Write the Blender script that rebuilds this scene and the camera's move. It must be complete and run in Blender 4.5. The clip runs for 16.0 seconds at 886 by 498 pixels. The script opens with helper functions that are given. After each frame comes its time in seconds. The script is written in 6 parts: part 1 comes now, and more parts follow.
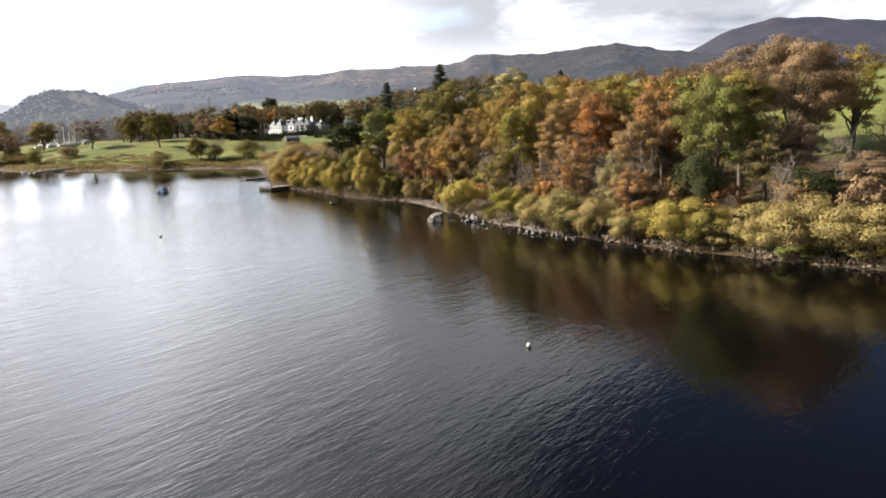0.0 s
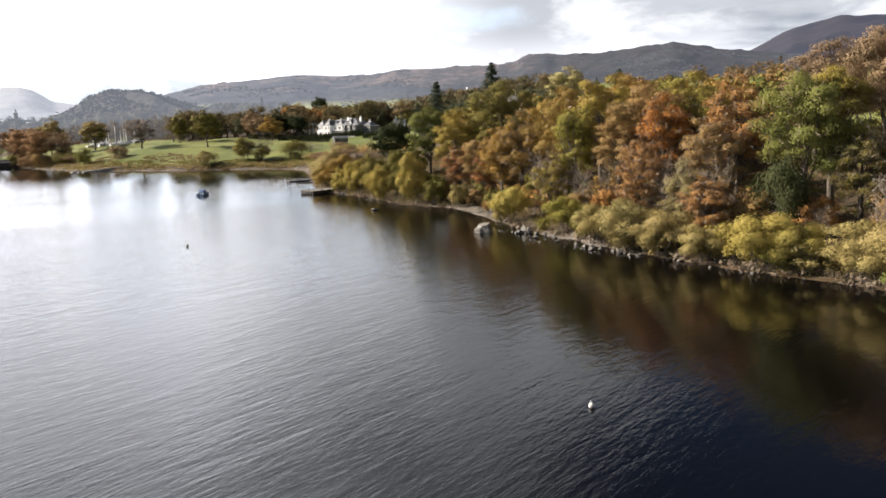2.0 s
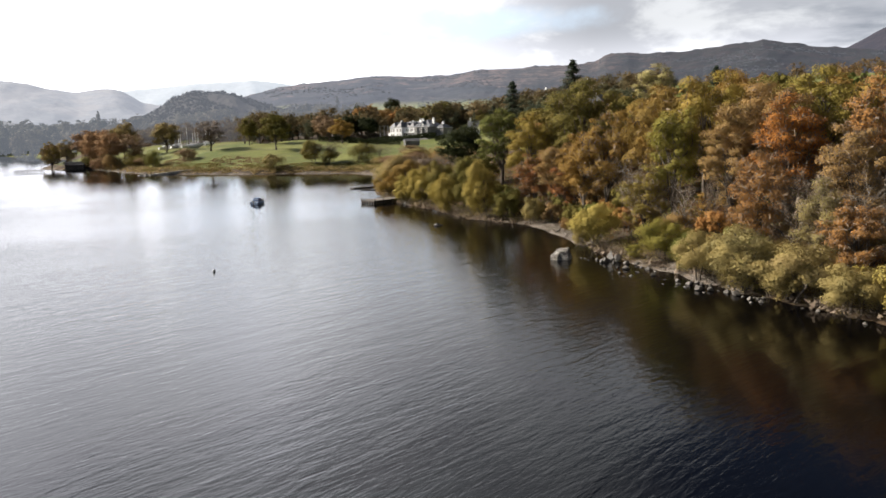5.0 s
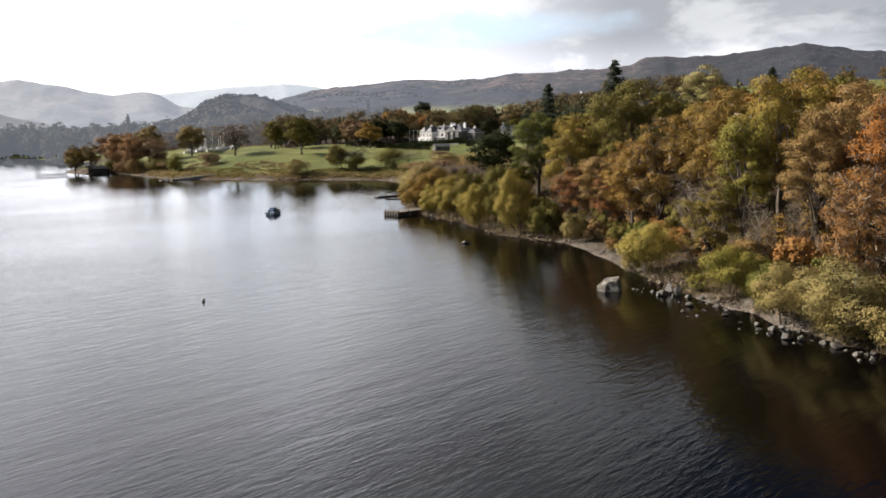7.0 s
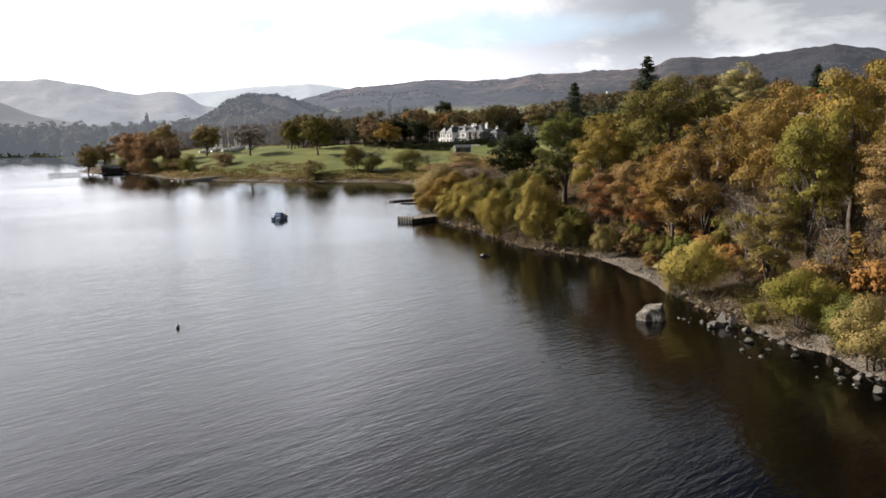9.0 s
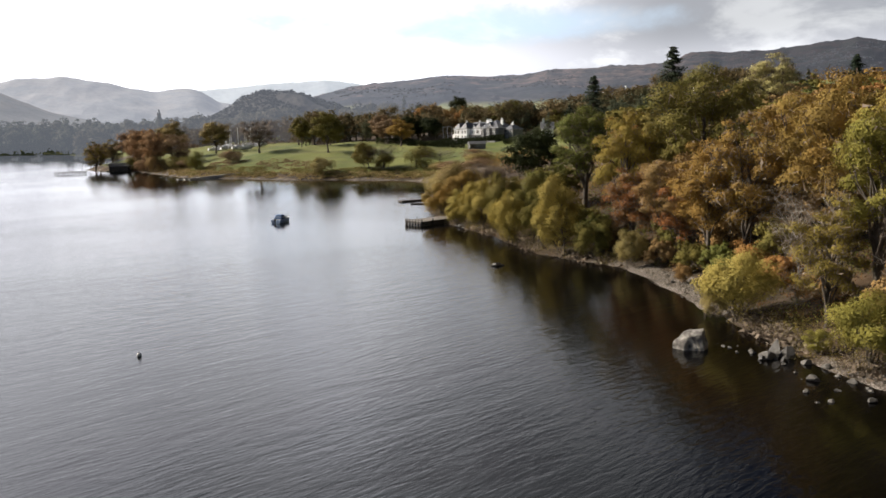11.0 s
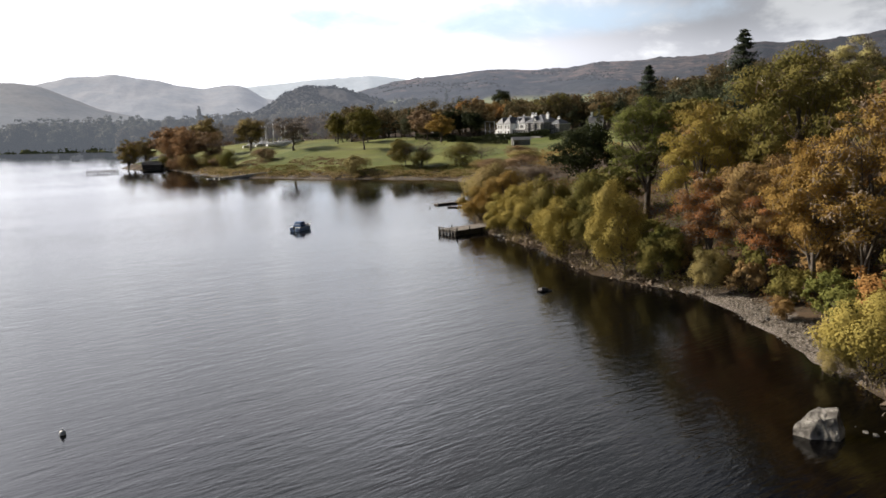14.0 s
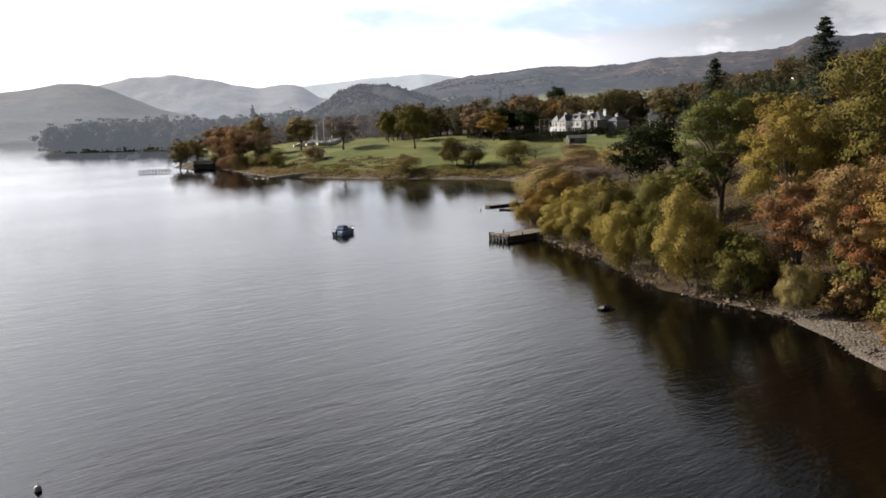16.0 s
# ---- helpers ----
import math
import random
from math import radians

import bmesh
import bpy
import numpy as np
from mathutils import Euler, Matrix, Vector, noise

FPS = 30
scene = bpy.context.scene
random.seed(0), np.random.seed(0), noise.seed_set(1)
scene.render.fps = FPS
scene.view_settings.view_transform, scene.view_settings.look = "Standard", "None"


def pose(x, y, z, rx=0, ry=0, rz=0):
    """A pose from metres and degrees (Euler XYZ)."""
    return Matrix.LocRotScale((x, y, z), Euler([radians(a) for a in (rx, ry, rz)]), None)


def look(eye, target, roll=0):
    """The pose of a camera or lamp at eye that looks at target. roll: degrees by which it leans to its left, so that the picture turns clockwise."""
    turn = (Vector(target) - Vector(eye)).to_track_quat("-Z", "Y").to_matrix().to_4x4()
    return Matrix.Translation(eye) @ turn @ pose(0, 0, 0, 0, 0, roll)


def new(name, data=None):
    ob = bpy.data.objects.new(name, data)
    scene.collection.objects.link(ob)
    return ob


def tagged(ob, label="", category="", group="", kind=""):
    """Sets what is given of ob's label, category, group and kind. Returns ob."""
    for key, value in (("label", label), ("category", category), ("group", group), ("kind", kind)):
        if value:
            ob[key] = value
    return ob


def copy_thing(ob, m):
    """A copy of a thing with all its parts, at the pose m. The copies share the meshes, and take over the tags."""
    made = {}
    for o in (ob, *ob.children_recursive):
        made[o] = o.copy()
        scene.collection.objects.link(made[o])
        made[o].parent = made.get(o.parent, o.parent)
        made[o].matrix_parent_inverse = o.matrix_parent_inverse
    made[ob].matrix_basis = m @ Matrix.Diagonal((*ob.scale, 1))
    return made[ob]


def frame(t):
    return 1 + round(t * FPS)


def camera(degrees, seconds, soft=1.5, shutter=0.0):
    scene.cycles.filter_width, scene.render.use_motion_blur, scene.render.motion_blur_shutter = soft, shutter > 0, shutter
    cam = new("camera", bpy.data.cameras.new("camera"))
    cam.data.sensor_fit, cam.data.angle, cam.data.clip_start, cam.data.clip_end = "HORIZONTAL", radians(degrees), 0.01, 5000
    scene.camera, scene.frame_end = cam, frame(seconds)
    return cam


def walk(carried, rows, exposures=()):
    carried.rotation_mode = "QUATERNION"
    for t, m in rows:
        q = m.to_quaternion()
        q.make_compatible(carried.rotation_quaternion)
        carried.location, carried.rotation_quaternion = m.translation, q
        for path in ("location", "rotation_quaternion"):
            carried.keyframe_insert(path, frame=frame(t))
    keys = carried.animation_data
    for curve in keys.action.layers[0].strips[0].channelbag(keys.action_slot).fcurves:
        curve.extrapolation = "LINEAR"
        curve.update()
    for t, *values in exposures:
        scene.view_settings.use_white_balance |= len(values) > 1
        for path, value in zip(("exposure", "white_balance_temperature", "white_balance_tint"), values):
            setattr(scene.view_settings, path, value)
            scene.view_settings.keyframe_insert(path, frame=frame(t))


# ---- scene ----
cam = camera(57.06, 16.0, soft=1.6)
PATH = [
    (0, (0.0, 0.0, 15.031), (-0.002, 98.837, -0.174), -1.607),
    (0.5, (0.144, 2.572, 15.105), (-1.406, 101.405, -0.047), -1.518),
    (1, (0.286, 5.161, 15.173), (-2.837, 103.963, 0.062), -1.418),
    (1.5, (0.405, 7.786, 15.232), (-4.219, 106.534, 0.152), -1.448),
    (2, (0.451, 10.5, 15.34), (-5.774, 109.161, 0.27), -1.407),
    (2.5, (0.453, 13.289, 15.468), (-7.43, 111.846, 0.486), -1.318),
    (3, (0.444, 16.115, 15.584), (-9.044, 114.532, 0.618), -1.328),
    (3.5, (0.443, 18.986, 15.647), (-10.434, 117.267, 0.726), -1.396),
    (4, (0.453, 21.96, 15.739), (-12.152, 120.026, 0.766), -1.375),
    (6.5, (-1.149, 40.05, 16.208), (-19.645, 137.272, 1.859), -1.241),
    (7, (-1.678, 43.289, 16.245), (-21.001, 140.368, 2.025), -1.099),
    (7.5, (-2.154, 46.42, 16.218), (-22.321, 143.369, 2.281), -0.97),
    (8, (-2.565, 49.409, 16.193), (-23.401, 146.23, 2.352), -0.856),
    (8.5, (-2.91, 52.261, 16.196), (-24.321, 148.944, 2.269), -0.888),
    (9, (-3.225, 55.057, 16.254), (-25.152, 151.597, 2.138), -0.815),
    (11.5, (-4.964, 67.921, 16.298), (-29.469, 163.76, 1.659), -1.107),
    (12, (-5.486, 70.857, 16.331), (-30.682, 166.5, 1.578), -1.183),
    (12.5, (-6.007, 73.72, 16.348), (-31.859, 169.174, 1.504), -1.246),
    (13, (-6.555, 76.497, 16.391), (-33.092, 171.745, 1.436), -1.22),
    (13.5, (-7.092, 79.179, 16.441), (-34.689, 174.111, 1.397), -1.267),
    (14, (-7.605, 81.722, 16.487), (-36.73, 176.194, 1.424), -1.411),
    (14.5, (-8.09, 84.032, 16.533), (-38.815, 177.992, 1.449), -1.447),
    (15, (-8.632, 86.072, 16.546), (-40.75, 179.553, 1.392), -1.534),
    (15.5, (-9.201, 87.982, 16.532), (-42.856, 180.921, 1.381), -1.646),
    (16, (-9.778, 89.818, 16.456), (-45.018, 182.172, 1.327), -1.648),
]
walk(cam, [(t, look(eye, target, roll)) for t, eye, target, roll in PATH],
     exposures=[(0, 1.22), (4, 0.93), (8, 0.62), (12, 0.54), (16, 0.39)])

# ---- world, sun ----
SUN_AZ, SUN_EL = radians(-86), radians(30)
SUN_DIR = Vector((math.sin(SUN_AZ) * math.cos(SUN_EL), math.cos(SUN_AZ) * math.cos(SUN_EL), math.sin(SUN_EL)))


class Nodes:
    """A small writer for node trees."""

    def __init__(self, tree):
        self.tree = tree
        tree.nodes.clear()

    def add(self, kind, ins=None):
        return self.fill(self.tree.nodes.new(kind), ins or {})

    def fill(self, node, ins):
        for key, value in ins.items():
            if isinstance(value, bpy.types.NodeSocket):
                self.tree.links.new(value, node.inputs[key])
            else:
                node.inputs[key].default_value = value
        return node

    def math(self, op, a, b=0.0, clamp=False):
        node = self.tree.nodes.new("ShaderNodeMath")
        node.operation, node.use_clamp = op, clamp
        return self.fill(node, {0: a, 1: b}).outputs[0]

    def mix(self, fac, a, b, blend="MIX"):
        node = self.tree.nodes.new("ShaderNodeMix")
        node.data_type, node.blend_type = "RGBA", blend
        return self.fill(node, {0: fac, 6: a, 7: b}).outputs[2]

    def span(self, value, a, b, lo=0.0, hi=1.0):
        node = self.tree.nodes.new("ShaderNodeMapRange")
        node.interpolation_type = "SMOOTHSTEP"
        return self.fill(node, {0: value, 1: a, 2: b, 3: lo, 4: hi}).outputs[0]

    def noise(self, vec, scale, detail=4.0, rough=0.55, warp=0.0):
        node = self.add("ShaderNodeTexNoise", {"Scale": scale, "Detail": detail, "Roughness": rough, "Distortion": warp})
        if vec is not None:
            self.tree.links.new(vec, node.inputs["Vector"])
        return node.outputs["Fac"]


def rgb(r, g, b):
    return (r, g, b, 1.0)


world = bpy.data.worlds.new("sky")
scene.world = world
world.use_nodes = True
w = Nodes(world.node_tree)
sky = w.add("ShaderNodeTexSky")
sky.sky_type, sky.sun_disc, sky.sun_elevation, sky.sun_rotation = "NISHITA", False, SUN_EL, SUN_AZ
sky.altitude, sky.air_density, sky.dust_density, sky.ozone_density = 50.0, 1.0, 1.2, 1.5
way = w.add("ShaderNodeTexCoord").outputs["Generated"]
parts = w.add("ShaderNodeSeparateXYZ", {0: way})
up = w.math("MAXIMUM", parts.outputs[2], 0.0)
lift = w.math("ADD", up, 0.10)
flat = w.add("ShaderNodeCombineXYZ", {0: w.math("DIVIDE", parts.outputs[0], lift), 1: w.math("DIVIDE", parts.outputs[1], lift), 2: 0.0}).outputs[0]
broad = w.noise(flat, 0.55, 6.0, 0.55, 0.3)
fine = w.noise(flat, 1.7, 7.0, 0.6, 0.2)
dot = w.add("ShaderNodeVectorMath", {0: way, 1: SUN_DIR})
dot.operation = "DOT_PRODUCT"
to_sun = dot.outputs["Value"]
near_sun = w.math("MAXIMUM", to_sun, 0.0)
side = w.add("ShaderNodeVectorMath", {0: way, 1: (-0.80, 0.52, 0.30)})
side.operation = "DOT_PRODUCT"
west = side.outputs["Value"]
halo = w.math("POWER", near_sun, 14.0)
bearing = w.math("ARCTAN2", parts.outputs[0], parts.outputs[1])
puff = w.noise(w.add("ShaderNodeMapping", {0: way, "Scale": (3.0, 3.0, 6.0)}).outputs[0], 1.9, 7.0, 0.58, 0.3)
cover = w.math("ADD", w.math("ADD", broad, w.math("MULTIPLY", fine, 0.35)), w.span(up, 0.15, 0.40, 0.55, -0.10))
cover = w.math("ADD", cover, w.span(west, 0.20, 0.70, -0.42, 0.20))
cover = w.span(cover, 0.52, 0.90)
grey = w.mix(w.span(puff, 0.42, 0.58), rgb(0.305, 0.315, 0.34), rgb(0.58, 0.59, 0.60))
heavy = w.math("MULTIPLY", w.span(bearing, -0.16, 0.10, 0.0, 0.42), w.span(up, 0.06, 0.10))
grey = w.mix(heavy, grey, rgb(0.20, 0.21, 0.235))
grey = w.mix(w.span(up, 0.20, 0.34), grey, w.mix(w.span(fine, 0.36, 0.60), rgb(0.29, 0.305, 0.33), rgb(0.45, 0.465, 0.485)))
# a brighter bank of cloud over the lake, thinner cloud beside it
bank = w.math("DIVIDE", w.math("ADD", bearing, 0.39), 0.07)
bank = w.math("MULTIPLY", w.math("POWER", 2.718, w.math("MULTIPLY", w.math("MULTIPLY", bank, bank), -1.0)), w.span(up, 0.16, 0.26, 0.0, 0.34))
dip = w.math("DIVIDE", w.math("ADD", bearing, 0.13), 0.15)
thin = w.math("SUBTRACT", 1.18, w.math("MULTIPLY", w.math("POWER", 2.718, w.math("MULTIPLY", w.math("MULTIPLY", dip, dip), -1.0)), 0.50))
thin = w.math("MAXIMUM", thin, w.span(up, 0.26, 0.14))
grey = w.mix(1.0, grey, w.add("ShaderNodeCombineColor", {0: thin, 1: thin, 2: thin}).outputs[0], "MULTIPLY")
low_glow = w.span(up, 0.115, 0.07, 0.0, 0.16)
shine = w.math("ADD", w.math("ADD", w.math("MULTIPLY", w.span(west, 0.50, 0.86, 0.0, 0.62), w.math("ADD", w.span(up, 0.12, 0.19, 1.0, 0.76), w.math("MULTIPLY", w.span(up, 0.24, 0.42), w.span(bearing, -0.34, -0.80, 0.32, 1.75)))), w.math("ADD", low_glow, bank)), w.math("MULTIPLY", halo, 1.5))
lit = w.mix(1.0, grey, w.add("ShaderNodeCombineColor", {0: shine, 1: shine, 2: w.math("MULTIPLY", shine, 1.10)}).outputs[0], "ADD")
across = w.math("DIVIDE", w.math("ADD", bearing, 0.30), 0.23)
above = w.math("DIVIDE", w.math("SUBTRACT", up, 0.121), 0.019)
round_gap = w.math("ADD", w.math("MULTIPLY", across, across), w.math("MULTIPLY", above, above))
gap = w.span(w.math("ADD", round_gap, w.math("MULTIPLY", w.math("SUBTRACT", puff, 0.5), 5.0)), 2.2, 0.0, 0.0, 0.8)
clear = w.mix(1.0, sky.outputs[0], rgb(0.014, 0.0165, 0.0215), "MULTIPLY")
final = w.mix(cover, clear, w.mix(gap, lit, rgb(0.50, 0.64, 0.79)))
# the sky deepens overhead
deep = w.span(up, 0.46, 0.8, 1.0, 0.4)
final = w.mix(1.0, final, w.add("ShaderNodeCombineColor", {0: deep, 1: deep, 2: deep}).outputs[0], "MULTIPLY")
back = w.add("ShaderNodeBackground", {"Color": final, "Strength": 1.0})
w.add("ShaderNodeOutputWorld", {0: back.outputs[0]})

sun_data = bpy.data.lights.new("sun", "SUN")
sun_data.energy, sun_data.angle, sun_data.color = 5.0, radians(0.6), (1.0, 0.88, 0.725)
sun = new("sun", sun_data)
sun.matrix_world = look((0, 0, 200), Vector((0, 0, 200)) - SUN_DIR)


# ---- materials ----
def material(name):
    m = bpy.data.materials.new(name)
    m.use_nodes = True
    return m, Nodes(m.node_tree)


def finish(n, shader):
    n.add("ShaderNodeOutputMaterial", {0: shader})


def surface(name, dark, pale, scale, rough=0.8, metal=0.0, relief=0.3, depth=0.02, third=None, fine=8.0, spec=0.4):
    """A weathered surface: two scales of colour variation and fine relief."""
    m, n = material(name)
    here = n.add("ShaderNodeNewGeometry").outputs["Position"]
    big = n.noise(here, scale, 5.0, 0.6)
    small = n.noise(here, scale * fine, 6.0, 0.65)
    col = n.mix(n.span(big, 0.32, 0.68), rgb(*dark), rgb(*pale))
    if third:
        col = n.mix(n.span(small, 0.52, 0.7), col, rgb(*third))
    col = n.mix(n.span(small, 0.3, 0.75, 0.0, 0.45), col, rgb(*(0.6 * v for v in dark)))
    bump = n.add("ShaderNodeBump", {"Strength": relief, "Distance": depth, "Height": small})
    p = n.add("ShaderNodeBsdfPrincipled", {"Base Color": col, "Roughness": rough, "Metallic": metal, "Normal": bump.outputs[0], "Specular IOR Level": spec})
    finish(n, p.outputs[0])
    return m


def leaf(name, a, b, c, glow_through=0.15, haze_glow=0.0, patch=0.32):
    """Foliage: three hues that change from tree to tree, from bough to bough and from leaf to leaf."""
    m, n = material(name)
    geo = n.add("ShaderNodeNewGeometry")
    each = n.add("ShaderNodeObjectInfo").outputs["Random"]
    here = n.noise(geo.outputs["Position"], patch, 3.0, 0.5)
    k = n.math("ADD", n.math("MULTIPLY", each, 0.5), n.math("MULTIPLY", here, 0.9))
    k = n.math("ADD", k, n.math("MULTIPLY", geo.outputs["Random Per Island"], 0.08))
    col = n.mix(n.span(k, 0.35, 0.75), rgb(*a), rgb(*b))
    col = n.mix(n.span(k, 0.8, 1.2), col, rgb(*c))
    tone = n.math("ADD", n.math("MULTIPLY", geo.outputs["Random Per Island"], 0.16), 0.92)
    col = n.mix(1.0, col, n.add("ShaderNodeCombineColor", {0: tone, 1: tone, 2: tone}).outputs[0], "MULTIPLY")
    d = n.add("ShaderNodeBsdfPrincipled", {"Base Color": col, "Roughness": 0.8, "Specular IOR Level": 0.08})
    t = n.add("ShaderNodeBsdfTranslucent", {"Color": col})
    s = n.add("ShaderNodeMixShader", {0: glow_through, 1: d.outputs[0], 2: t.outputs[0]})
    # haze over far woods, painted in as a faint glow of the leaves
    if haze_glow:
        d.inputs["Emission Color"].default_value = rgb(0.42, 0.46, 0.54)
        d.inputs["Emission Strength"].default_value = haze_glow
    finish(n, s.outputs[0])
    return m


LEAF = {
    "gold_green": leaf("gold_green_leaves", (0.175, 0.155, 0.038), (0.24, 0.187, 0.044), (0.285, 0.19, 0.05)),
    "green": leaf("green_leaves", (0.098, 0.121, 0.034), (0.144, 0.149, 0.040), (0.218, 0.184, 0.046)),
    "ochre": leaf("ochre_leaves", (0.215, 0.15, 0.044), (0.275, 0.172, 0.048), (0.25, 0.186, 0.05)),
    "brown": leaf("brown_leaves", (0.215, 0.148, 0.068), (0.275, 0.175, 0.07), (0.24, 0.178, 0.075)),
    "russet": leaf("russet_leaves", (0.27, 0.148, 0.055), (0.325, 0.17, 0.058), (0.28, 0.185, 0.066)),
    "red": leaf("copper_leaves", (0.235, 0.098, 0.042), (0.29, 0.125, 0.045), (0.24, 0.145, 0.055)),
    "yellow": leaf("willow_yellow_leaves", (0.235, 0.198, 0.055), (0.295, 0.235, 0.062), (0.25, 0.20, 0.062)),
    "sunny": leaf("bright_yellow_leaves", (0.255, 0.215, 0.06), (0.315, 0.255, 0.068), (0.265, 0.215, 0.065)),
    "tan": leaf("tan_willow_leaves", (0.215, 0.185, 0.08), (0.275, 0.22, 0.085), (0.235, 0.175, 0.08)),
    "dark": leaf("evergreen_leaves", (0.022, 0.030, 0.012), (0.034, 0.042, 0.016), (0.05, 0.054, 0.022), 0.15),
    "needles": leaf("conifer_needles", (0.028, 0.042, 0.027), (0.045, 0.06, 0.038), (0.065, 0.072, 0.046), 0.15),
    "dusky": leaf("dusky_brown_leaves", (0.18, 0.128, 0.08), (0.235, 0.158, 0.09), (0.2, 0.145, 0.085), 0.15, 0.0, 0.1),
    "faded": leaf("faded_brown_leaves", (0.25, 0.165, 0.098), (0.315, 0.20, 0.105), (0.28, 0.19, 0.085), 0.2, 0.0, 0.12),
    "twigs": leaf("bare_twigs", (0.135, 0.105, 0.08), (0.185, 0.148, 0.112), (0.23, 0.19, 0.15), 0.05),
    "lime": leaf("lime_green_leaves", (0.15, 0.15, 0.036), (0.205, 0.185, 0.042), (0.265, 0.21, 0.048)),
    "olive": leaf("olive_leaves", (0.105, 0.105, 0.03), (0.155, 0.132, 0.036), (0.2, 0.15, 0.045)),
    "flame": leaf("flame_orange_leaves", (0.33, 0.14, 0.036), (0.38, 0.165, 0.04), (0.33, 0.18, 0.05)),
    "pale": leaf("pale_lime_leaves", (0.34, 0.31, 0.125), (0.40, 0.36, 0.15), (0.33, 0.28, 0.12)),
    "far_mixed": leaf("far_mixed_leaves", (0.07, 0.078, 0.038), (0.15, 0.11, 0.055), (0.225, 0.13, 0.06), 0.3, 0.0, 0.09),
    # the next three glow faintly, with the haze of distance painted in
    "valley": leaf("hazed_valley_leaves", (0.045, 0.052, 0.04), (0.075, 0.07, 0.052), (0.10, 0.08, 0.058), 0.3, 0.26, 0.05),
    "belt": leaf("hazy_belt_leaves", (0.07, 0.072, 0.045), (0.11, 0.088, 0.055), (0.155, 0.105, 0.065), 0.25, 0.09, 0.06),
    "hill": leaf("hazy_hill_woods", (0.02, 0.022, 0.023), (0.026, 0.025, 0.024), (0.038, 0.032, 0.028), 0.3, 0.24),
    "far_dark": leaf("far_dark_leaves", (0.055, 0.066, 0.042), (0.09, 0.095, 0.056), (0.11, 0.10, 0.06), 0.25, 0.0, 0.1),
}
BARK = surface("bark", (0.06, 0.048, 0.036), (0.13, 0.11, 0.09), 1.2, 0.9, relief=0.6, depth=0.05)
BIRCH = surface("birch_bark", (0.20, 0.18, 0.155), (0.33, 0.305, 0.27), 1.5, 0.8, third=(0.1, 0.09, 0.08))
ROCK = surface("lake_rock", (0.065, 0.06, 0.053), (0.165, 0.155, 0.14), 0.9, 0.85, relief=0.7, depth=0.08, third=(0.09, 0.085, 0.075))
PALE_ROCK = surface("pale_boulder_rock", (0.11, 0.10, 0.088), (0.43, 0.41, 0.37), 1.9, 0.85, relief=1.0, depth=0.15, third=(0.09, 0.08, 0.066), fine=4.0)
GRAVEL = surface("shore_cobbles", (0.10, 0.085, 0.066), (0.26, 0.228, 0.185), 2.5, 0.9, relief=0.5, depth=0.03)
DARK_ROCK = surface("wet_dark_rock", (0.03, 0.028, 0.026), (0.075, 0.07, 0.062), 0.9, 0.5, relief=0.7, depth=0.08)
TIMBER = surface("weathered_timber", (0.11, 0.095, 0.08), (0.24, 0.215, 0.19), 1.5, 0.8, relief=0.5, depth=0.02)
# paler copy of the timber: sunlight on the jetty's end put into the colour
PALE_TIMBER = surface("sunlit_pale_timber", (0.22, 0.195, 0.165), (0.38, 0.345, 0.30), 1.5, 0.8, relief=0.4, depth=0.02)
DARK_TIMBER = surface("tarred_timber", (0.03, 0.027, 0.025), (0.065, 0.058, 0.05), 1.5, 0.7, relief=0.5, depth=0.02)
OLD_TIMBER = surface("old_brown_timber", (0.05, 0.043, 0.036), (0.125, 0.108, 0.09), 1.5, 0.85, relief=0.5, depth=0.02)
RENDER_WHITE = surface("white_render", (0.77, 0.78, 0.79), (0.88, 0.89, 0.9), 0.3, 0.85, relief=0.15)
STONE_GREY = surface("grey_slate_stone", (0.15, 0.15, 0.155), (0.27, 0.265, 0.26), 0.8, 0.85, relief=0.5)
SLATE = surface("roof_slate", (0.10, 0.105, 0.115), (0.19, 0.195, 0.205), 0.7, 0.45, relief=0.3)
FRAME_WHITE = surface("white_paint", (0.7, 0.7, 0.68), (0.82, 0.82, 0.8), 0.8, 0.5, relief=0.05)
HULL_BLUE = surface("blue_hull_paint", (0.40, 0.54, 0.76), (0.46, 0.60, 0.82), 0.6, 0.3, relief=0.03)
GELCOAT = surface("white_gelcoat", (0.62, 0.63, 0.64), (0.78, 0.79, 0.8), 0.7, 0.25, relief=0.03)
OLD_HULL = surface("weathered_hull", (0.50, 0.51, 0.54), (0.70, 0.71, 0.74), 0.7, 0.5, relief=0.05)
CANVAS = surface("navy_canvas", (0.06, 0.11, 0.22), (0.09, 0.15, 0.28), 2.0, 0.9, relief=0.2)
STEEL = surface("galvanised_steel", (0.45, 0.46, 0.47), (0.6, 0.61, 0.62), 3.0, 0.4, 0.9, relief=0.05)
BUOY_WHITE = surface("buoy_plastic", (0.46, 0.45, 0.43), (0.62, 0.61, 0.58), 4.0, 0.4, relief=0.05)
RUST = surface("rusty_iron", (0.08, 0.045, 0.03), (0.17, 0.09, 0.05), 8.0, 0.8, relief=0.3)
HEDGE = LEAF["dark"]
BRACKEN = leaf("bracken", (0.13, 0.07, 0.028), (0.18, 0.095, 0.036), (0.165, 0.11, 0.045), 0.15)
TUSSOCK = leaf("rough_grass", (0.14, 0.14, 0.045), (0.20, 0.175, 0.06), (0.25, 0.20, 0.08), 0.25)
REED = leaf("dry_reeds", (0.27, 0.21, 0.10), (0.36, 0.28, 0.14), (0.24, 0.20, 0.08), 0.3)


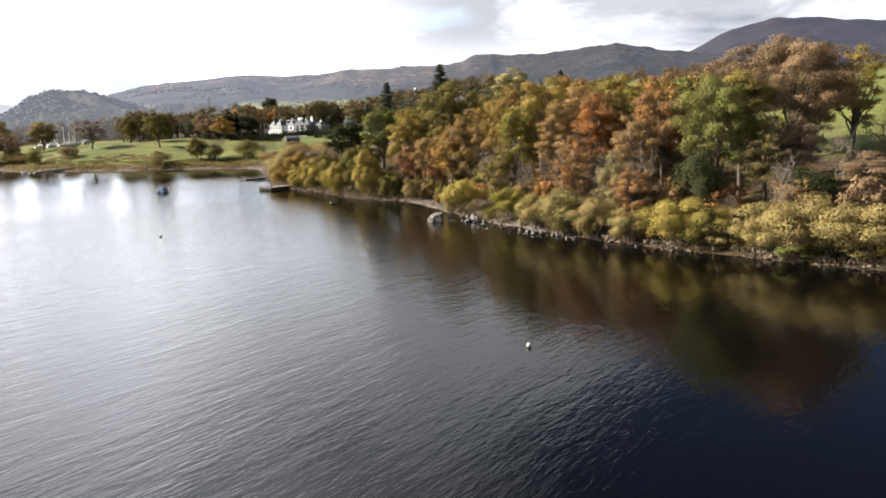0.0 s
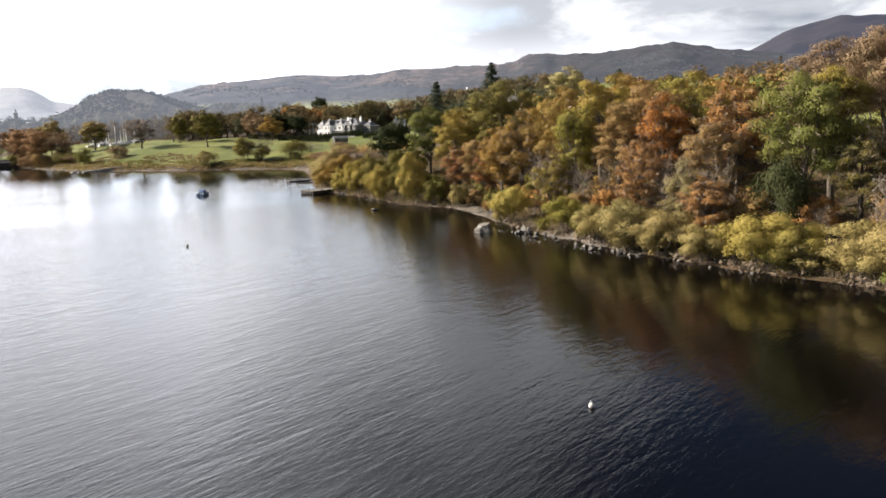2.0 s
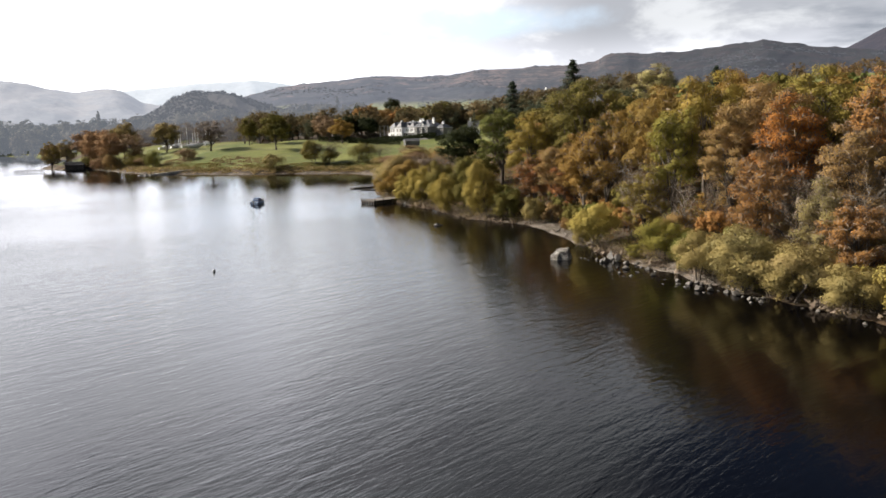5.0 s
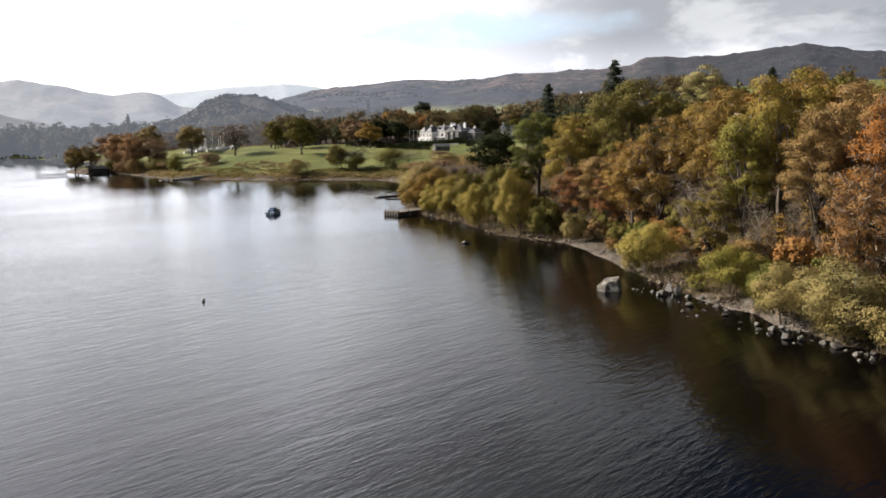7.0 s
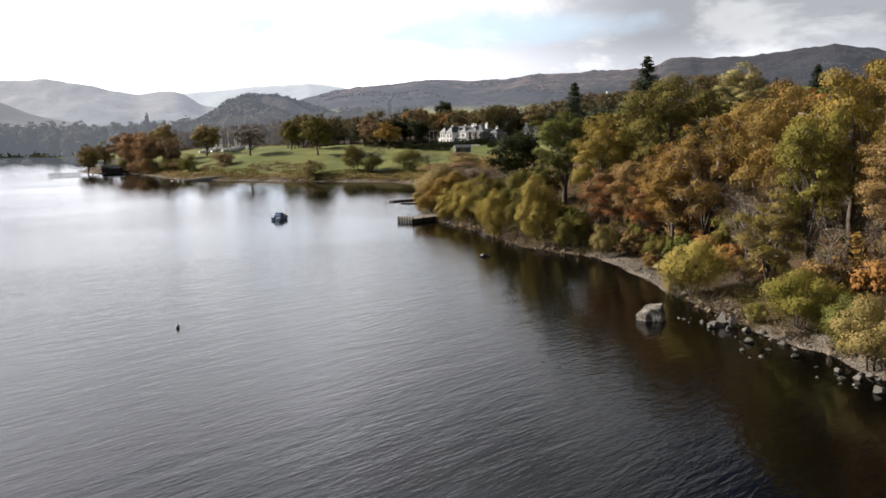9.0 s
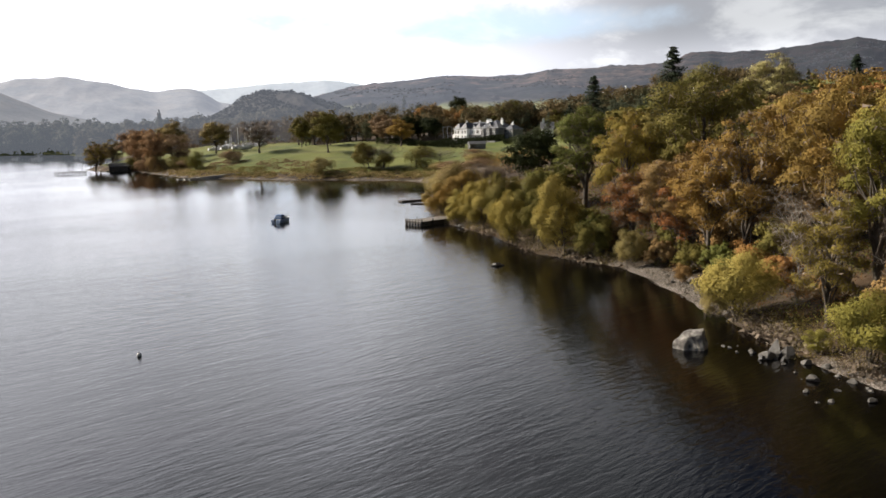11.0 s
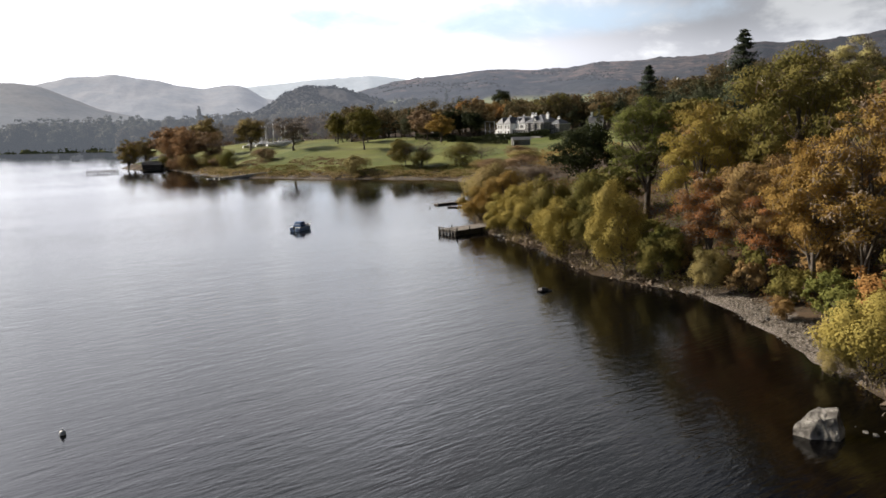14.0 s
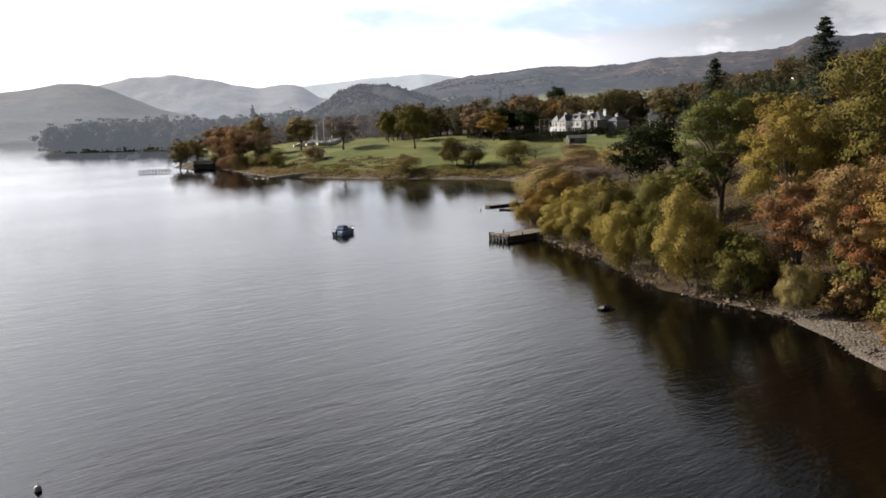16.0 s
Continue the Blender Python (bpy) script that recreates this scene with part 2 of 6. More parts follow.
def glass_dark():
    m, n = material("window_glass")
    p = n.add("ShaderNodeBsdfPrincipled", {"Base Color": rgb(0.02, 0.023, 0.027), "Roughness": 0.06, "Specular IOR Level": 0.6})
    finish(n, p.outputs[0])
    return m


GLASS = glass_dark()


def water_material():
    """Lake water: dark, mirror-like, with wind ripples whose crests run one way, and calmer patches."""
    m, n = material("lake_water")
    here = n.add("ShaderNodeNewGeometry").outputs["Position"]
    turned = n.add("ShaderNodeMapping", {0: here, "Rotation": (0, 0, radians(33))}).outputs[0]
    long_way = n.add("ShaderNodeMapping", {0: turned, "Scale": (1.0, 0.22, 1.0)}).outputs[0]
    swell = n.noise(long_way, 0.95, 2.0, 0.5, 0.7)
    roll = n.noise(long_way, 0.36, 2.0, 0.45, 0.9)
    ripple = n.noise(long_way, 3.0, 3.0, 0.55, 0.5)
    chop = n.noise(n.add("ShaderNodeMapping", {0: turned, "Rotation": (0, 0, radians(35)), "Scale": (1.0, 0.4, 1.0)}).outputs[0], 3.2, 3.0, 0.6)
    patch = n.span(n.noise(n.add("ShaderNodeMapping", {0: turned, "Scale": (1.0, 0.5, 1.0)}).outputs[0], 0.018, 3.0, 0.5, 0.5), 0.38, 0.62, 0.55, 1.0)
    h = n.math("ADD", n.math("ADD", n.math("MULTIPLY", roll, 0.26), n.math("MULTIPLY", swell, 0.19)), n.math("ADD", n.math("MULTIPLY", ripple, 0.175), n.math("MULTIPLY", chop, 0.09)))
    lee = n.span(n.add("ShaderNodeSeparateXYZ", {0: here}).outputs[1], 110.0, 260.0, 1.0, 0.45)
    h = n.math("MULTIPLY", n.math("MULTIPLY", h, patch), lee)
    bump = n.add("ShaderNodeBump", {"Strength": 1.0, "Distance": 0.17, "Height": h})
    open_water = n.span(n.add("ShaderNodeSeparateXYZ", {0: here}).outputs[1], 120.0, 240.0, 0.08, 0.055)
    facing = n.math("MULTIPLY", n.span(n.add("ShaderNodeSeparateXYZ", {0: here}).outputs[1], 120.0, 250.0), -0.030)
    tipped = n.add("ShaderNodeVectorMath", {0: bump.outputs[0], 1: n.add("ShaderNodeCombineXYZ", {1: facing}).outputs[0]}).outputs[0]
    bump = n.add("ShaderNodeVectorMath", {0: tipped})
    bump.operation = "NORMALIZE"
    p = n.add("ShaderNodeBsdfPrincipled", {"Base Color": rgb(0.0016, 0.0014, 0.0014), "Roughness": open_water, "IOR": 1.333, "Specular IOR Level": 0.43, "Normal": bump.outputs[0]})
    finish(n, p.outputs[0])
    return m


def ground_material():
    """Gravel at the water's edge, leaf litter under the wood, grazed grass on lawn and fields."""
    m, n = material("ground")
    here = n.add("ShaderNodeNewGeometry").outputs["Position"]
    a, g = n.add("ShaderNodeAttribute"), n.add("ShaderNodeAttribute")
    a.attribute_name, g.attribute_name = "grass", "beach"
    a, g = a.outputs["Fac"], g.outputs["Fac"]
    big, mid, small = n.noise(here, 0.03, 5.0), n.noise(here, 0.35, 5.0, 0.6), n.noise(here, 3.5, 6.0, 0.7)
    litter = n.mix(n.span(mid, 0.35, 0.65), rgb(0.035, 0.027, 0.019), rgb(0.085, 0.055, 0.032))
    litter = n.mix(n.span(small, 0.5, 0.72), litter, rgb(0.06, 0.058, 0.03))
    grass = n.mix(n.span(big, 0.38, 0.62), rgb(0.085, 0.11, 0.028), rgb(0.178, 0.185, 0.052))
    grass = n.mix(n.span(mid, 0.42, 0.72), grass, rgb(0.145, 0.16, 0.042))
    grass = n.mix(n.span(n.noise(n.add("ShaderNodeMapping", {0: here, "Scale": (0.25, 1.0, 1.0)}).outputs[0], 0.16, 4.0, 0.6), 0.46, 0.66, 0.0, 0.75), grass, rgb(0.10, 0.10, 0.035))
    grass = n.mix(n.span(small, 0.4, 0.75, 0.0, 0.5), grass, rgb(0.06, 0.085, 0.02))
    stones = n.add("ShaderNodeTexVoronoi", {"Vector": here, "Scale": 6.0})
    gravel = n.mix(n.span(n.noise(here, 9.0, 3.0), 0.35, 0.65), rgb(0.15, 0.13, 0.11), rgb(0.32, 0.29, 0.26))
    gravel = n.mix(n.span(stones.outputs["Distance"], 0.3, 0.6), gravel, rgb(0.09, 0.075, 0.06))
    a = n.span(n.math("ADD", a, n.math("MULTIPLY", n.math("SUBTRACT", mid, 0.5), 0.8)), 0.35, 0.65)
    g = n.span(n.math("ADD", g, n.math("MULTIPLY", n.math("SUBTRACT", mid, 0.5), 0.7)), 0.4, 0.6)
    col = n.mix(g, n.mix(a, litter, grass), gravel)
    bump = n.add("ShaderNodeBump", {"Strength": 0.6, "Distance": 0.12, "Height": small})
    p = n.add("ShaderNodeBsdfPrincipled", {"Base Color": col, "Roughness": 0.9, "Normal": bump.outputs[0], "Specular IOR Level": 0.2})
    finish(n, p.outputs[0])
    return m


def hill_material(name, low, high, heath, scale, haze_glow=None, haze_strength=0.0, fields=False):
    """Wooded and heathery slopes; the haze of the air is painted in as a faint glow."""
    m, n = material(name)
    here = n.add("ShaderNodeNewGeometry").outputs["Position"]
    big = n.noise(here, scale, 6.0, 0.6, 0.4)
    tuft = n.noise(here, scale * 14.0, 5.0, 0.7)
    up_here = n.add("ShaderNodeSeparateXYZ", {0: here}).outputs[2]
    col = n.mix(n.span(big, 0.4, 0.6), rgb(*low), rgb(*high))
    k = n.math("ADD", n.math("MULTIPLY", n.noise(here, scale * 2.3, 5.0, 0.6), 1.0), n.span(up_here, 40.0, 140.0, -0.15, 0.1))
    col = n.mix(n.span(k, 0.5, 0.62), col, rgb(*heath))
    col = n.mix(n.span(tuft, 0.35, 0.75, 0.0, 0.5), col, rgb(*(0.55 * v for v in low)))
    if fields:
        # cloud shadow on the eastern slopes, painted into the base colour
        east_shade = n.span(n.add("ShaderNodeSeparateXYZ", {0: here}).outputs[0], -150.0, 260.0, 0.0, 0.8)
        col = n.mix(east_shade, col, rgb(0.014, 0.015, 0.019))
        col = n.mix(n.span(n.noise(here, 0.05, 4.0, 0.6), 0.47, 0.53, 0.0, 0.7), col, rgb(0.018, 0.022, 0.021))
        strip = n.math("MULTIPLY", n.span(n.noise(n.add("ShaderNodeMapping", {0: here, "Scale": (1.0, 0.4, 1.0)}).outputs[0], 0.006, 2.0, 0.4), 0.48, 0.52), n.span(up_here, 62.0, 46.0))
        col = n.mix(strip, col, n.mix(n.span(tuft, 0.4, 0.7), rgb(0.17, 0.20, 0.075), rgb(0.24, 0.23, 0.11)))
    bump = n.add("ShaderNodeBump", {"Strength": 0.8, "Distance": 3.0, "Height": tuft})
    p = n.add("ShaderNodeBsdfPrincipled", {"Base Color": col, "Roughness": 0.95, "Normal": bump.outputs[0], "Specular IOR Level": 0.1})
    if haze_glow:
        p.inputs["Emission Color"].default_value = rgb(*haze_glow)
        # painted haze glow, fading eastward where the ridge is to look shaded
        haze_amount = n.span(n.add("ShaderNodeSeparateXYZ", {0: here}).outputs[0], -500.0, 300.0, haze_strength * 1.5, haze_strength * 0.55) if fields else haze_strength
        n.fill(p, {"Emission Strength": haze_amount})
    finish(n, p.outputs[0])
    return m


WATER, GROUND = water_material(), ground_material()


# ---- mesh helpers ----
def mesh_from(name, verts, faces, mats, smooth_shade=False):
    me = bpy.data.meshes.new(name)
    me.from_pydata(np.asarray(verts).tolist(), [], [list(f) for f in (faces.tolist() if isinstance(faces, np.ndarray) else faces)])
    for m in (mats if isinstance(mats, (list, tuple)) else [mats]):
        me.materials.append(m)
    if smooth_shade:
        me.polygons.foreach_set("use_smooth", [True] * len(me.polygons))
    me.update()
    return me


def piece(name, me, parent=None, label=""):
    ob = new(name, me)
    if parent:
        ob.parent = parent
    if label:
        ob["label"] = label
    return ob


def part(name, bm, mat, parent=None, label="", smooth_shade=False):
    me = bpy.data.meshes.new(name)
    bm.to_mesh(me)
    bm.free()
    me.materials.append(mat)
    if smooth_shade:
        me.polygons.foreach_set("use_smooth", [True] * len(me.polygons))
    return piece(name, me, parent, label)


def box(bm, x0, y0, z0, x1, y1, z1, bevel=0.0):
    made = bmesh.ops.create_cube(bm, size=1.0)
    bmesh.ops.transform(bm, verts=made["verts"], matrix=Matrix.Translation(((x0 + x1) / 2, (y0 + y1) / 2, (z0 + z1) / 2))
                        @ Matrix.Diagonal((x1 - x0, y1 - y0, z1 - z0, 1)))
    if bevel:
        edges = list({e for v in made["verts"] for e in v.link_edges})
        bmesh.ops.bevel(bm, geom=edges, offset=bevel, segments=1, affect="EDGES")
    return bm


def boxed(*args, bevel=0.0):
    return box(bmesh.new(), *args, bevel=bevel)


def rod(bm, a, b, r0, r1=None, sides=8):
    a, b = Vector(a), Vector(b)
    made = bmesh.ops.create_cone(bm, cap_ends=True, segments=sides, radius1=r0, radius2=r0 if r1 is None else r1, depth=(b - a).length)
    bmesh.ops.transform(bm, verts=made["verts"], matrix=Matrix.Translation((a + b) / 2) @ (b - a).to_track_quat("Z", "Y").to_matrix().to_4x4())
    return bm


def rodded(*args, **kw):
    return rod(bmesh.new(), *args, **kw)


def thing(name, m, label, category, group="", kind=""):
    ob = new(name)
    ob.matrix_basis = m
    return tagged(ob, label, category, group, kind)


def smooth(a, b, v):
    t = np.clip((v - a) / (b - a), 0, 1)
    return t * t * (3 - 2 * t)


# ---- the lake shore and the ground ----
SHORE = [(150, -1500), (120, -80), (78, 12), (55, 57), (42.6, 76.5), (36.8, 81), (31.6, 88), (26.2, 92.8), (20.7, 100.8), (14.2, 110.8), (9.8, 119.2),
         (6.6, 125), (3.3, 134), (-0.4, 145.2), (-3.8, 154.6), (-7.2, 161.6), (-12.5, 165.8), (-18.5, 171.2), (-25.7, 185.7), (-32.5, 195), (-37.2, 203),
         (-44.5, 217), (-50.8, 240), (-58.5, 272), (-68, 308), (-80, 320), (-101, 322.5), (-122, 323.5), (-141, 330), (-165, 333), (-192, 358),
         (-221, 384), (-247, 389), (-262, 402), (-275, 445), (-320, 530), (-400, 590), (-493, 676), (-544, 671), (-607, 668), (-650, 690),
         (-690, 780), (-700, 1000), (-860, 1500), (-1500, 2500), (-4800, 3200), (-4800, 4800), (4800, 4800), (4800, -1500)]


def inland(x, y):
    """Metres from the shore line: above zero on land, below on the lake."""
    x, y = np.asarray(x, float), np.asarray(y, float)
    best, inside = np.full(x.shape, 1e18), np.zeros(x.shape, bool)
    for (ax, ay), (bx, by) in zip(SHORE, SHORE[1:] + SHORE[:1]):
        dx, dy = bx - ax, by - ay
        k = np.clip(((x - ax) * dx + (y - ay) * dy) / (dx * dx + dy * dy), 0, 1)
        best = np.minimum(best, (x - ax - k * dx) ** 2 + (y - ay - k * dy) ** 2)
        if dy:
            inside ^= ((ay > y) != (by > y)) & (x < ax + (y - ay) * dx / dy)
    return np.where(inside, 1, -1) * np.sqrt(best)


def lawn_side(x, y):
    return smooth(248, 312, y) * smooth(5, -55, x)


def bumps(x, y, s):
    return np.sin(x * s + 1.3 * np.sin(y * s * 0.7)) * np.sin(y * s * 1.1 + 1.7 * np.sin(x * s * 0.6))


def height(x, y):
    x, y = np.asarray(x, float), np.asarray(y, float)
    d = inland(x, y) + 0.5 * bumps(x, y, 0.45)
    land = np.maximum(d, 0)
    steep = 0.5 * (1 - np.exp(-land / 1.2)) + 9.0 * (1 - np.exp(-np.maximum(land - 4, 0) / 17)) + 0.15 * np.maximum(land - 25, 0)
    steep = 75 * (1 - np.exp(-steep / 75))
    lawn = 0.5 * (1 - np.exp(-land / 1.5)) + 11.0 * (1 - np.exp(-land / 38)) + 0.01 * np.minimum(land, 300)
    lawn = lawn * (0.35 + 0.65 * smooth(-480, -250, x)) + 0.035 * np.maximum(land - 100, 0) * smooth(-420, -120, x) * np.exp(-np.maximum(land - 100, 0) / 1600)
    k = lawn_side(x, y)
    z = steep * (1 - k) + lawn * k + np.minimum(land / 25, 1) * ((0.35 + 0.1 * k) * bumps(x, y, 0.11) + (0.5 + 0.15 * k) * bumps(x + 40, y, 0.05) + 0.12 * bumps(x, y + 9, 0.3))
    return np.where(d > 0, z, np.maximum(d * 0.14, -7.0))


def ground_z(x, y):
    return float(height(np.array([x]), np.array([y]))[0])


def steps(*runs):
    return np.concatenate([np.arange(a, b, s) for a, b, s in runs])


def build_ground():
    xs = steps((-4800, -900, 300), (-900, -280, 20), (-280, 120, 3.0), (120, 600, 16), (600, 4801, 300))
    ys = steps((-1500, 50, 62), (50, 240, 2.4), (240, 480, 3.6), (480, 1000, 15), (1000, 4801, 240))
    gx, gy = np.meshgrid(xs, ys)
    x, y = gx.ravel(), gy.ravel()
    z, d = height(x, y), inland(x, y)
    nx, ny = len(xs), len(ys)
    i = (np.arange(ny - 1)[:, None] * nx + np.arange(nx - 1)[None, :]).ravel()
    me = mesh_from("ground", np.stack([x, y, z], 1), np.stack([i, i + 1, i + nx + 1, i + nx], 1), GROUND, True)
    k = lawn_side(x, y)
    park = smooth(432, 405, y - 45 * smooth(-150, -178, x)) * smooth(-285, -262, x) * smooth(2.5, 9, d)
    meadow = smooth(0.0, 0.35, bumps(x, y, 0.011)) * smooth(470, 540, y)
    grass = np.maximum(k * np.maximum(park, meadow), (1 - k) * smooth(50, 70, d + 0.25 * np.maximum(0, 130 - y)))
    grass = np.maximum(grass, smooth(520, 600, y) * smooth(-150, -300, x))
    grass = np.maximum(grass, 0.75 * smooth(30, 38, d) * smooth(40, 48, x) * smooth(150, 130, y))
    bay = np.exp(-((x + 2) ** 2 + (y - 150) ** 2) / 16 ** 2) + np.exp(-((x - 11) ** 2 + (y - 114) ** 2) / 9 ** 2)
    beach = smooth(4.2, 1.2, d) * np.clip(0.15 + bay + 0.4 * k, 0, 1)
    for name, values in (("grass", grass), ("beach", beach)):
        me.attributes.new(name, "FLOAT", "POINT").data.foreach_set("value", values.astype(np.float32))
    tagged(new("ground", me), "lake shore with gravel, leaf litter and mown grass", "ground", kind="structure")


build_ground()
water = mesh_from("water", [(-4900, -1500, 0), (4900, -1500, 0), (4900, 4900, 0), (-4900, 4900, 0)], [(0, 1, 2, 3)], WATER)
tagged(new("water", water), "dark rippled lake water mirroring sky and trees", "lake", kind="structure")


# ---- hills all round ----
def ridge(name, label, mat, r0, r1, skyline, seed, rough=0.05, cols=240, rows=50, lumps=0.0):
    """A range of hills: its skyline is given as bearing and height in degrees, seen from the lake."""
    az = np.linspace(skyline[0][0], skyline[-1][0], cols)
    el = np.interp(az, [a for a, _ in skyline], [e for _, e in skyline])
    wide = 3
    el = np.convolve(np.pad(el, wide // 2, "edge"), np.ones(wide) / wide, "valid")
    verts = []
    for j in range(rows + 5):
        s = j / rows
        r = r0 + (r1 - r0) * min(s, 1) + max(0, s - 1) * 2.2 * (r1 - r0)
        shape = (min(s, 1) ** 1.15) if s <= 1 else 1 - (s - 1) * 2.2
        for a, e in zip(az, el):
            x, y = -5 + r * math.sin(radians(a)), 45 + r * math.cos(radians(a))
            top = r1 * math.tan(radians(e)) + 15.8
            n = noise.fractal(Vector((x / 260, y / 260, seed)), 0.9, 2.1, 5)
            n2 = noise.fractal(Vector((x / 45, y / 45, seed)), 0.9, 2.1, 3)
            z = top * (shape + rough * 2.2 * n * min(1, s * 2) * max(0, 1 - s) * 1.5) + top * (0.012 * n2 + 0.022 * noise.fractal(Vector((x / 110, y / 110, seed + 4)), 0.8, 2.2, 4)) * min(1, s * 2)
            if lumps:
                z += lumps * max(0.0, noise.fractal(Vector((x / 40, y / 40, seed + 9)), 0.8, 2.0, 3) + 0.45) * (0.6 + noise.noise(Vector((x / 8, y / 8, seed)))) * min(1, s * 3)
            verts.append((x, y, z - (8 if j == 0 else 0)))
    i = (np.arange(rows + 4)[:, None] * cols + np.arange(cols - 1)[None, :]).ravel()
    me = mesh_from(name, verts, np.stack([i, i + 1, i + cols + 1, i + cols], 1), mat, True)
    tagged(new(name, me), label, "hill", kind="structure")
    return np.array(verts), rows, cols


# ridge colours with painted haze in the west, painted cloud shade in the east
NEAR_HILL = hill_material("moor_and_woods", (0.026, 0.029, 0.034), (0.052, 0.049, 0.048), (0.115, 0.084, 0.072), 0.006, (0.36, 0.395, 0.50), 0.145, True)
# this fell's dark colours hold a painted cloud shadow
DARK_HILL = hill_material("fell_with_painted_cloud_shade", (0.014, 0.015, 0.019), (0.021, 0.020, 0.023), (0.028, 0.024, 0.024), 0.004, (0.30, 0.35, 0.56), 0.075)
# knoll and far fells: haze painted in, as paler colours and a glow
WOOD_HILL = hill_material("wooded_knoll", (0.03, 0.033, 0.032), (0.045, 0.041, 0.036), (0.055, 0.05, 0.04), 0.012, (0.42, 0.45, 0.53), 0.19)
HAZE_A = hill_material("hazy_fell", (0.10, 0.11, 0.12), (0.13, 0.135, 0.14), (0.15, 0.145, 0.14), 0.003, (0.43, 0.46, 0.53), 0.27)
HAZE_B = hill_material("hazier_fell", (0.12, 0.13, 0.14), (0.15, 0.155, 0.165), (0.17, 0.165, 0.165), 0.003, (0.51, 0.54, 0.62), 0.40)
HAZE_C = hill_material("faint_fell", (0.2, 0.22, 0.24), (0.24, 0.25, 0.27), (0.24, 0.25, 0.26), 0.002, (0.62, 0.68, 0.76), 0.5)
KNOLL = ridge("backdrop_knoll", "low wooded knoll with autumn haze in its colour", WOOD_HILL, 900, 1250,
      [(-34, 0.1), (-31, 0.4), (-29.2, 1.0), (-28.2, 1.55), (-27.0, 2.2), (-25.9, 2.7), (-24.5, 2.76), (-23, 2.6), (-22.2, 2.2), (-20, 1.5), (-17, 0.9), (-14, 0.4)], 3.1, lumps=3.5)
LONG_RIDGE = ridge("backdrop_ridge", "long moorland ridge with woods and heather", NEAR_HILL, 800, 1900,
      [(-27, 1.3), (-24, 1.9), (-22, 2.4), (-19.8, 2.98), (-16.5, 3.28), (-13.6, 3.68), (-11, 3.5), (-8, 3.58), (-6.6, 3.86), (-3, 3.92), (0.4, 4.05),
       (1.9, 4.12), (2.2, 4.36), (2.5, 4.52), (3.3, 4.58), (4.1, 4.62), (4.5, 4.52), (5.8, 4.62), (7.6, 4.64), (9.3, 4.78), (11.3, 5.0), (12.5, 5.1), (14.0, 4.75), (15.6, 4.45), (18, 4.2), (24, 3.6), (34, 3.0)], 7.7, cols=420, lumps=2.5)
ridge("backdrop_fell", "dark rounded fell with cloud shadow in its colour", DARK_HILL, 1200, 2300,
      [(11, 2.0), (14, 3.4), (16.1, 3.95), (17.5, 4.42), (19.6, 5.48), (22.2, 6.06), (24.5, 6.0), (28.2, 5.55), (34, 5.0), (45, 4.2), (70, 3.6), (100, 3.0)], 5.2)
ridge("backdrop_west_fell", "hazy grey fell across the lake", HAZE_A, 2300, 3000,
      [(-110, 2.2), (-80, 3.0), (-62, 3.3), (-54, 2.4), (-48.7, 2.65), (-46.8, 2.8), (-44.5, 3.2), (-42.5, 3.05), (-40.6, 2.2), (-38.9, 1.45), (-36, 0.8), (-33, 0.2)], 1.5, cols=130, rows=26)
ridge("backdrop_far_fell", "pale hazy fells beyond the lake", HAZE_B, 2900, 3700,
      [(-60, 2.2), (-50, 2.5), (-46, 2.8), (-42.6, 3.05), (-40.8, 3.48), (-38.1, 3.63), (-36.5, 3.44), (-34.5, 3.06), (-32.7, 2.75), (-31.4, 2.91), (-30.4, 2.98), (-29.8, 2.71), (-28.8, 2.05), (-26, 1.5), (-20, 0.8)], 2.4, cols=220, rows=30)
ridge("backdrop_faint_fell", "faint distant fells with bright haze in their colour", HAZE_C, 3900, 4500,
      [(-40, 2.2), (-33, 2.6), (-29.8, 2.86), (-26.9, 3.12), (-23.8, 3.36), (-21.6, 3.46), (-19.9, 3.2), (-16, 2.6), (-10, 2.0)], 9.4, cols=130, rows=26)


# ---- trees ----
def tubes(paths, sides=5):
    """Tapered tubes along bent paths; each path is a list of (point, radius)."""
    verts, faces = [], []
    for path in paths:
        base = len(verts)
        for k, (p, r) in enumerate(path):
            q = path[min(k + 1, len(path) - 1)][0] - path[max(k - 1, 0)][0]
            q = q / (np.linalg.norm(q) + 1e-9)
            u = np.cross(q, (0.3, 0.9, 0.1))
            u /= np.linalg.norm(u) + 1e-9
            v = np.cross(q, u)
            for s in range(sides):
                a = 2 * math.pi * s / sides
                verts.append(p + r * (math.cos(a) * u + math.sin(a) * v))
        for k in range(len(path) - 1):
            for s in range(sides):
                a, b = base + k * sides + s, base + k * sides + (s + 1) % sides
                faces.append((a, b, b + sides, a + sides))
    return np.array(verts), faces


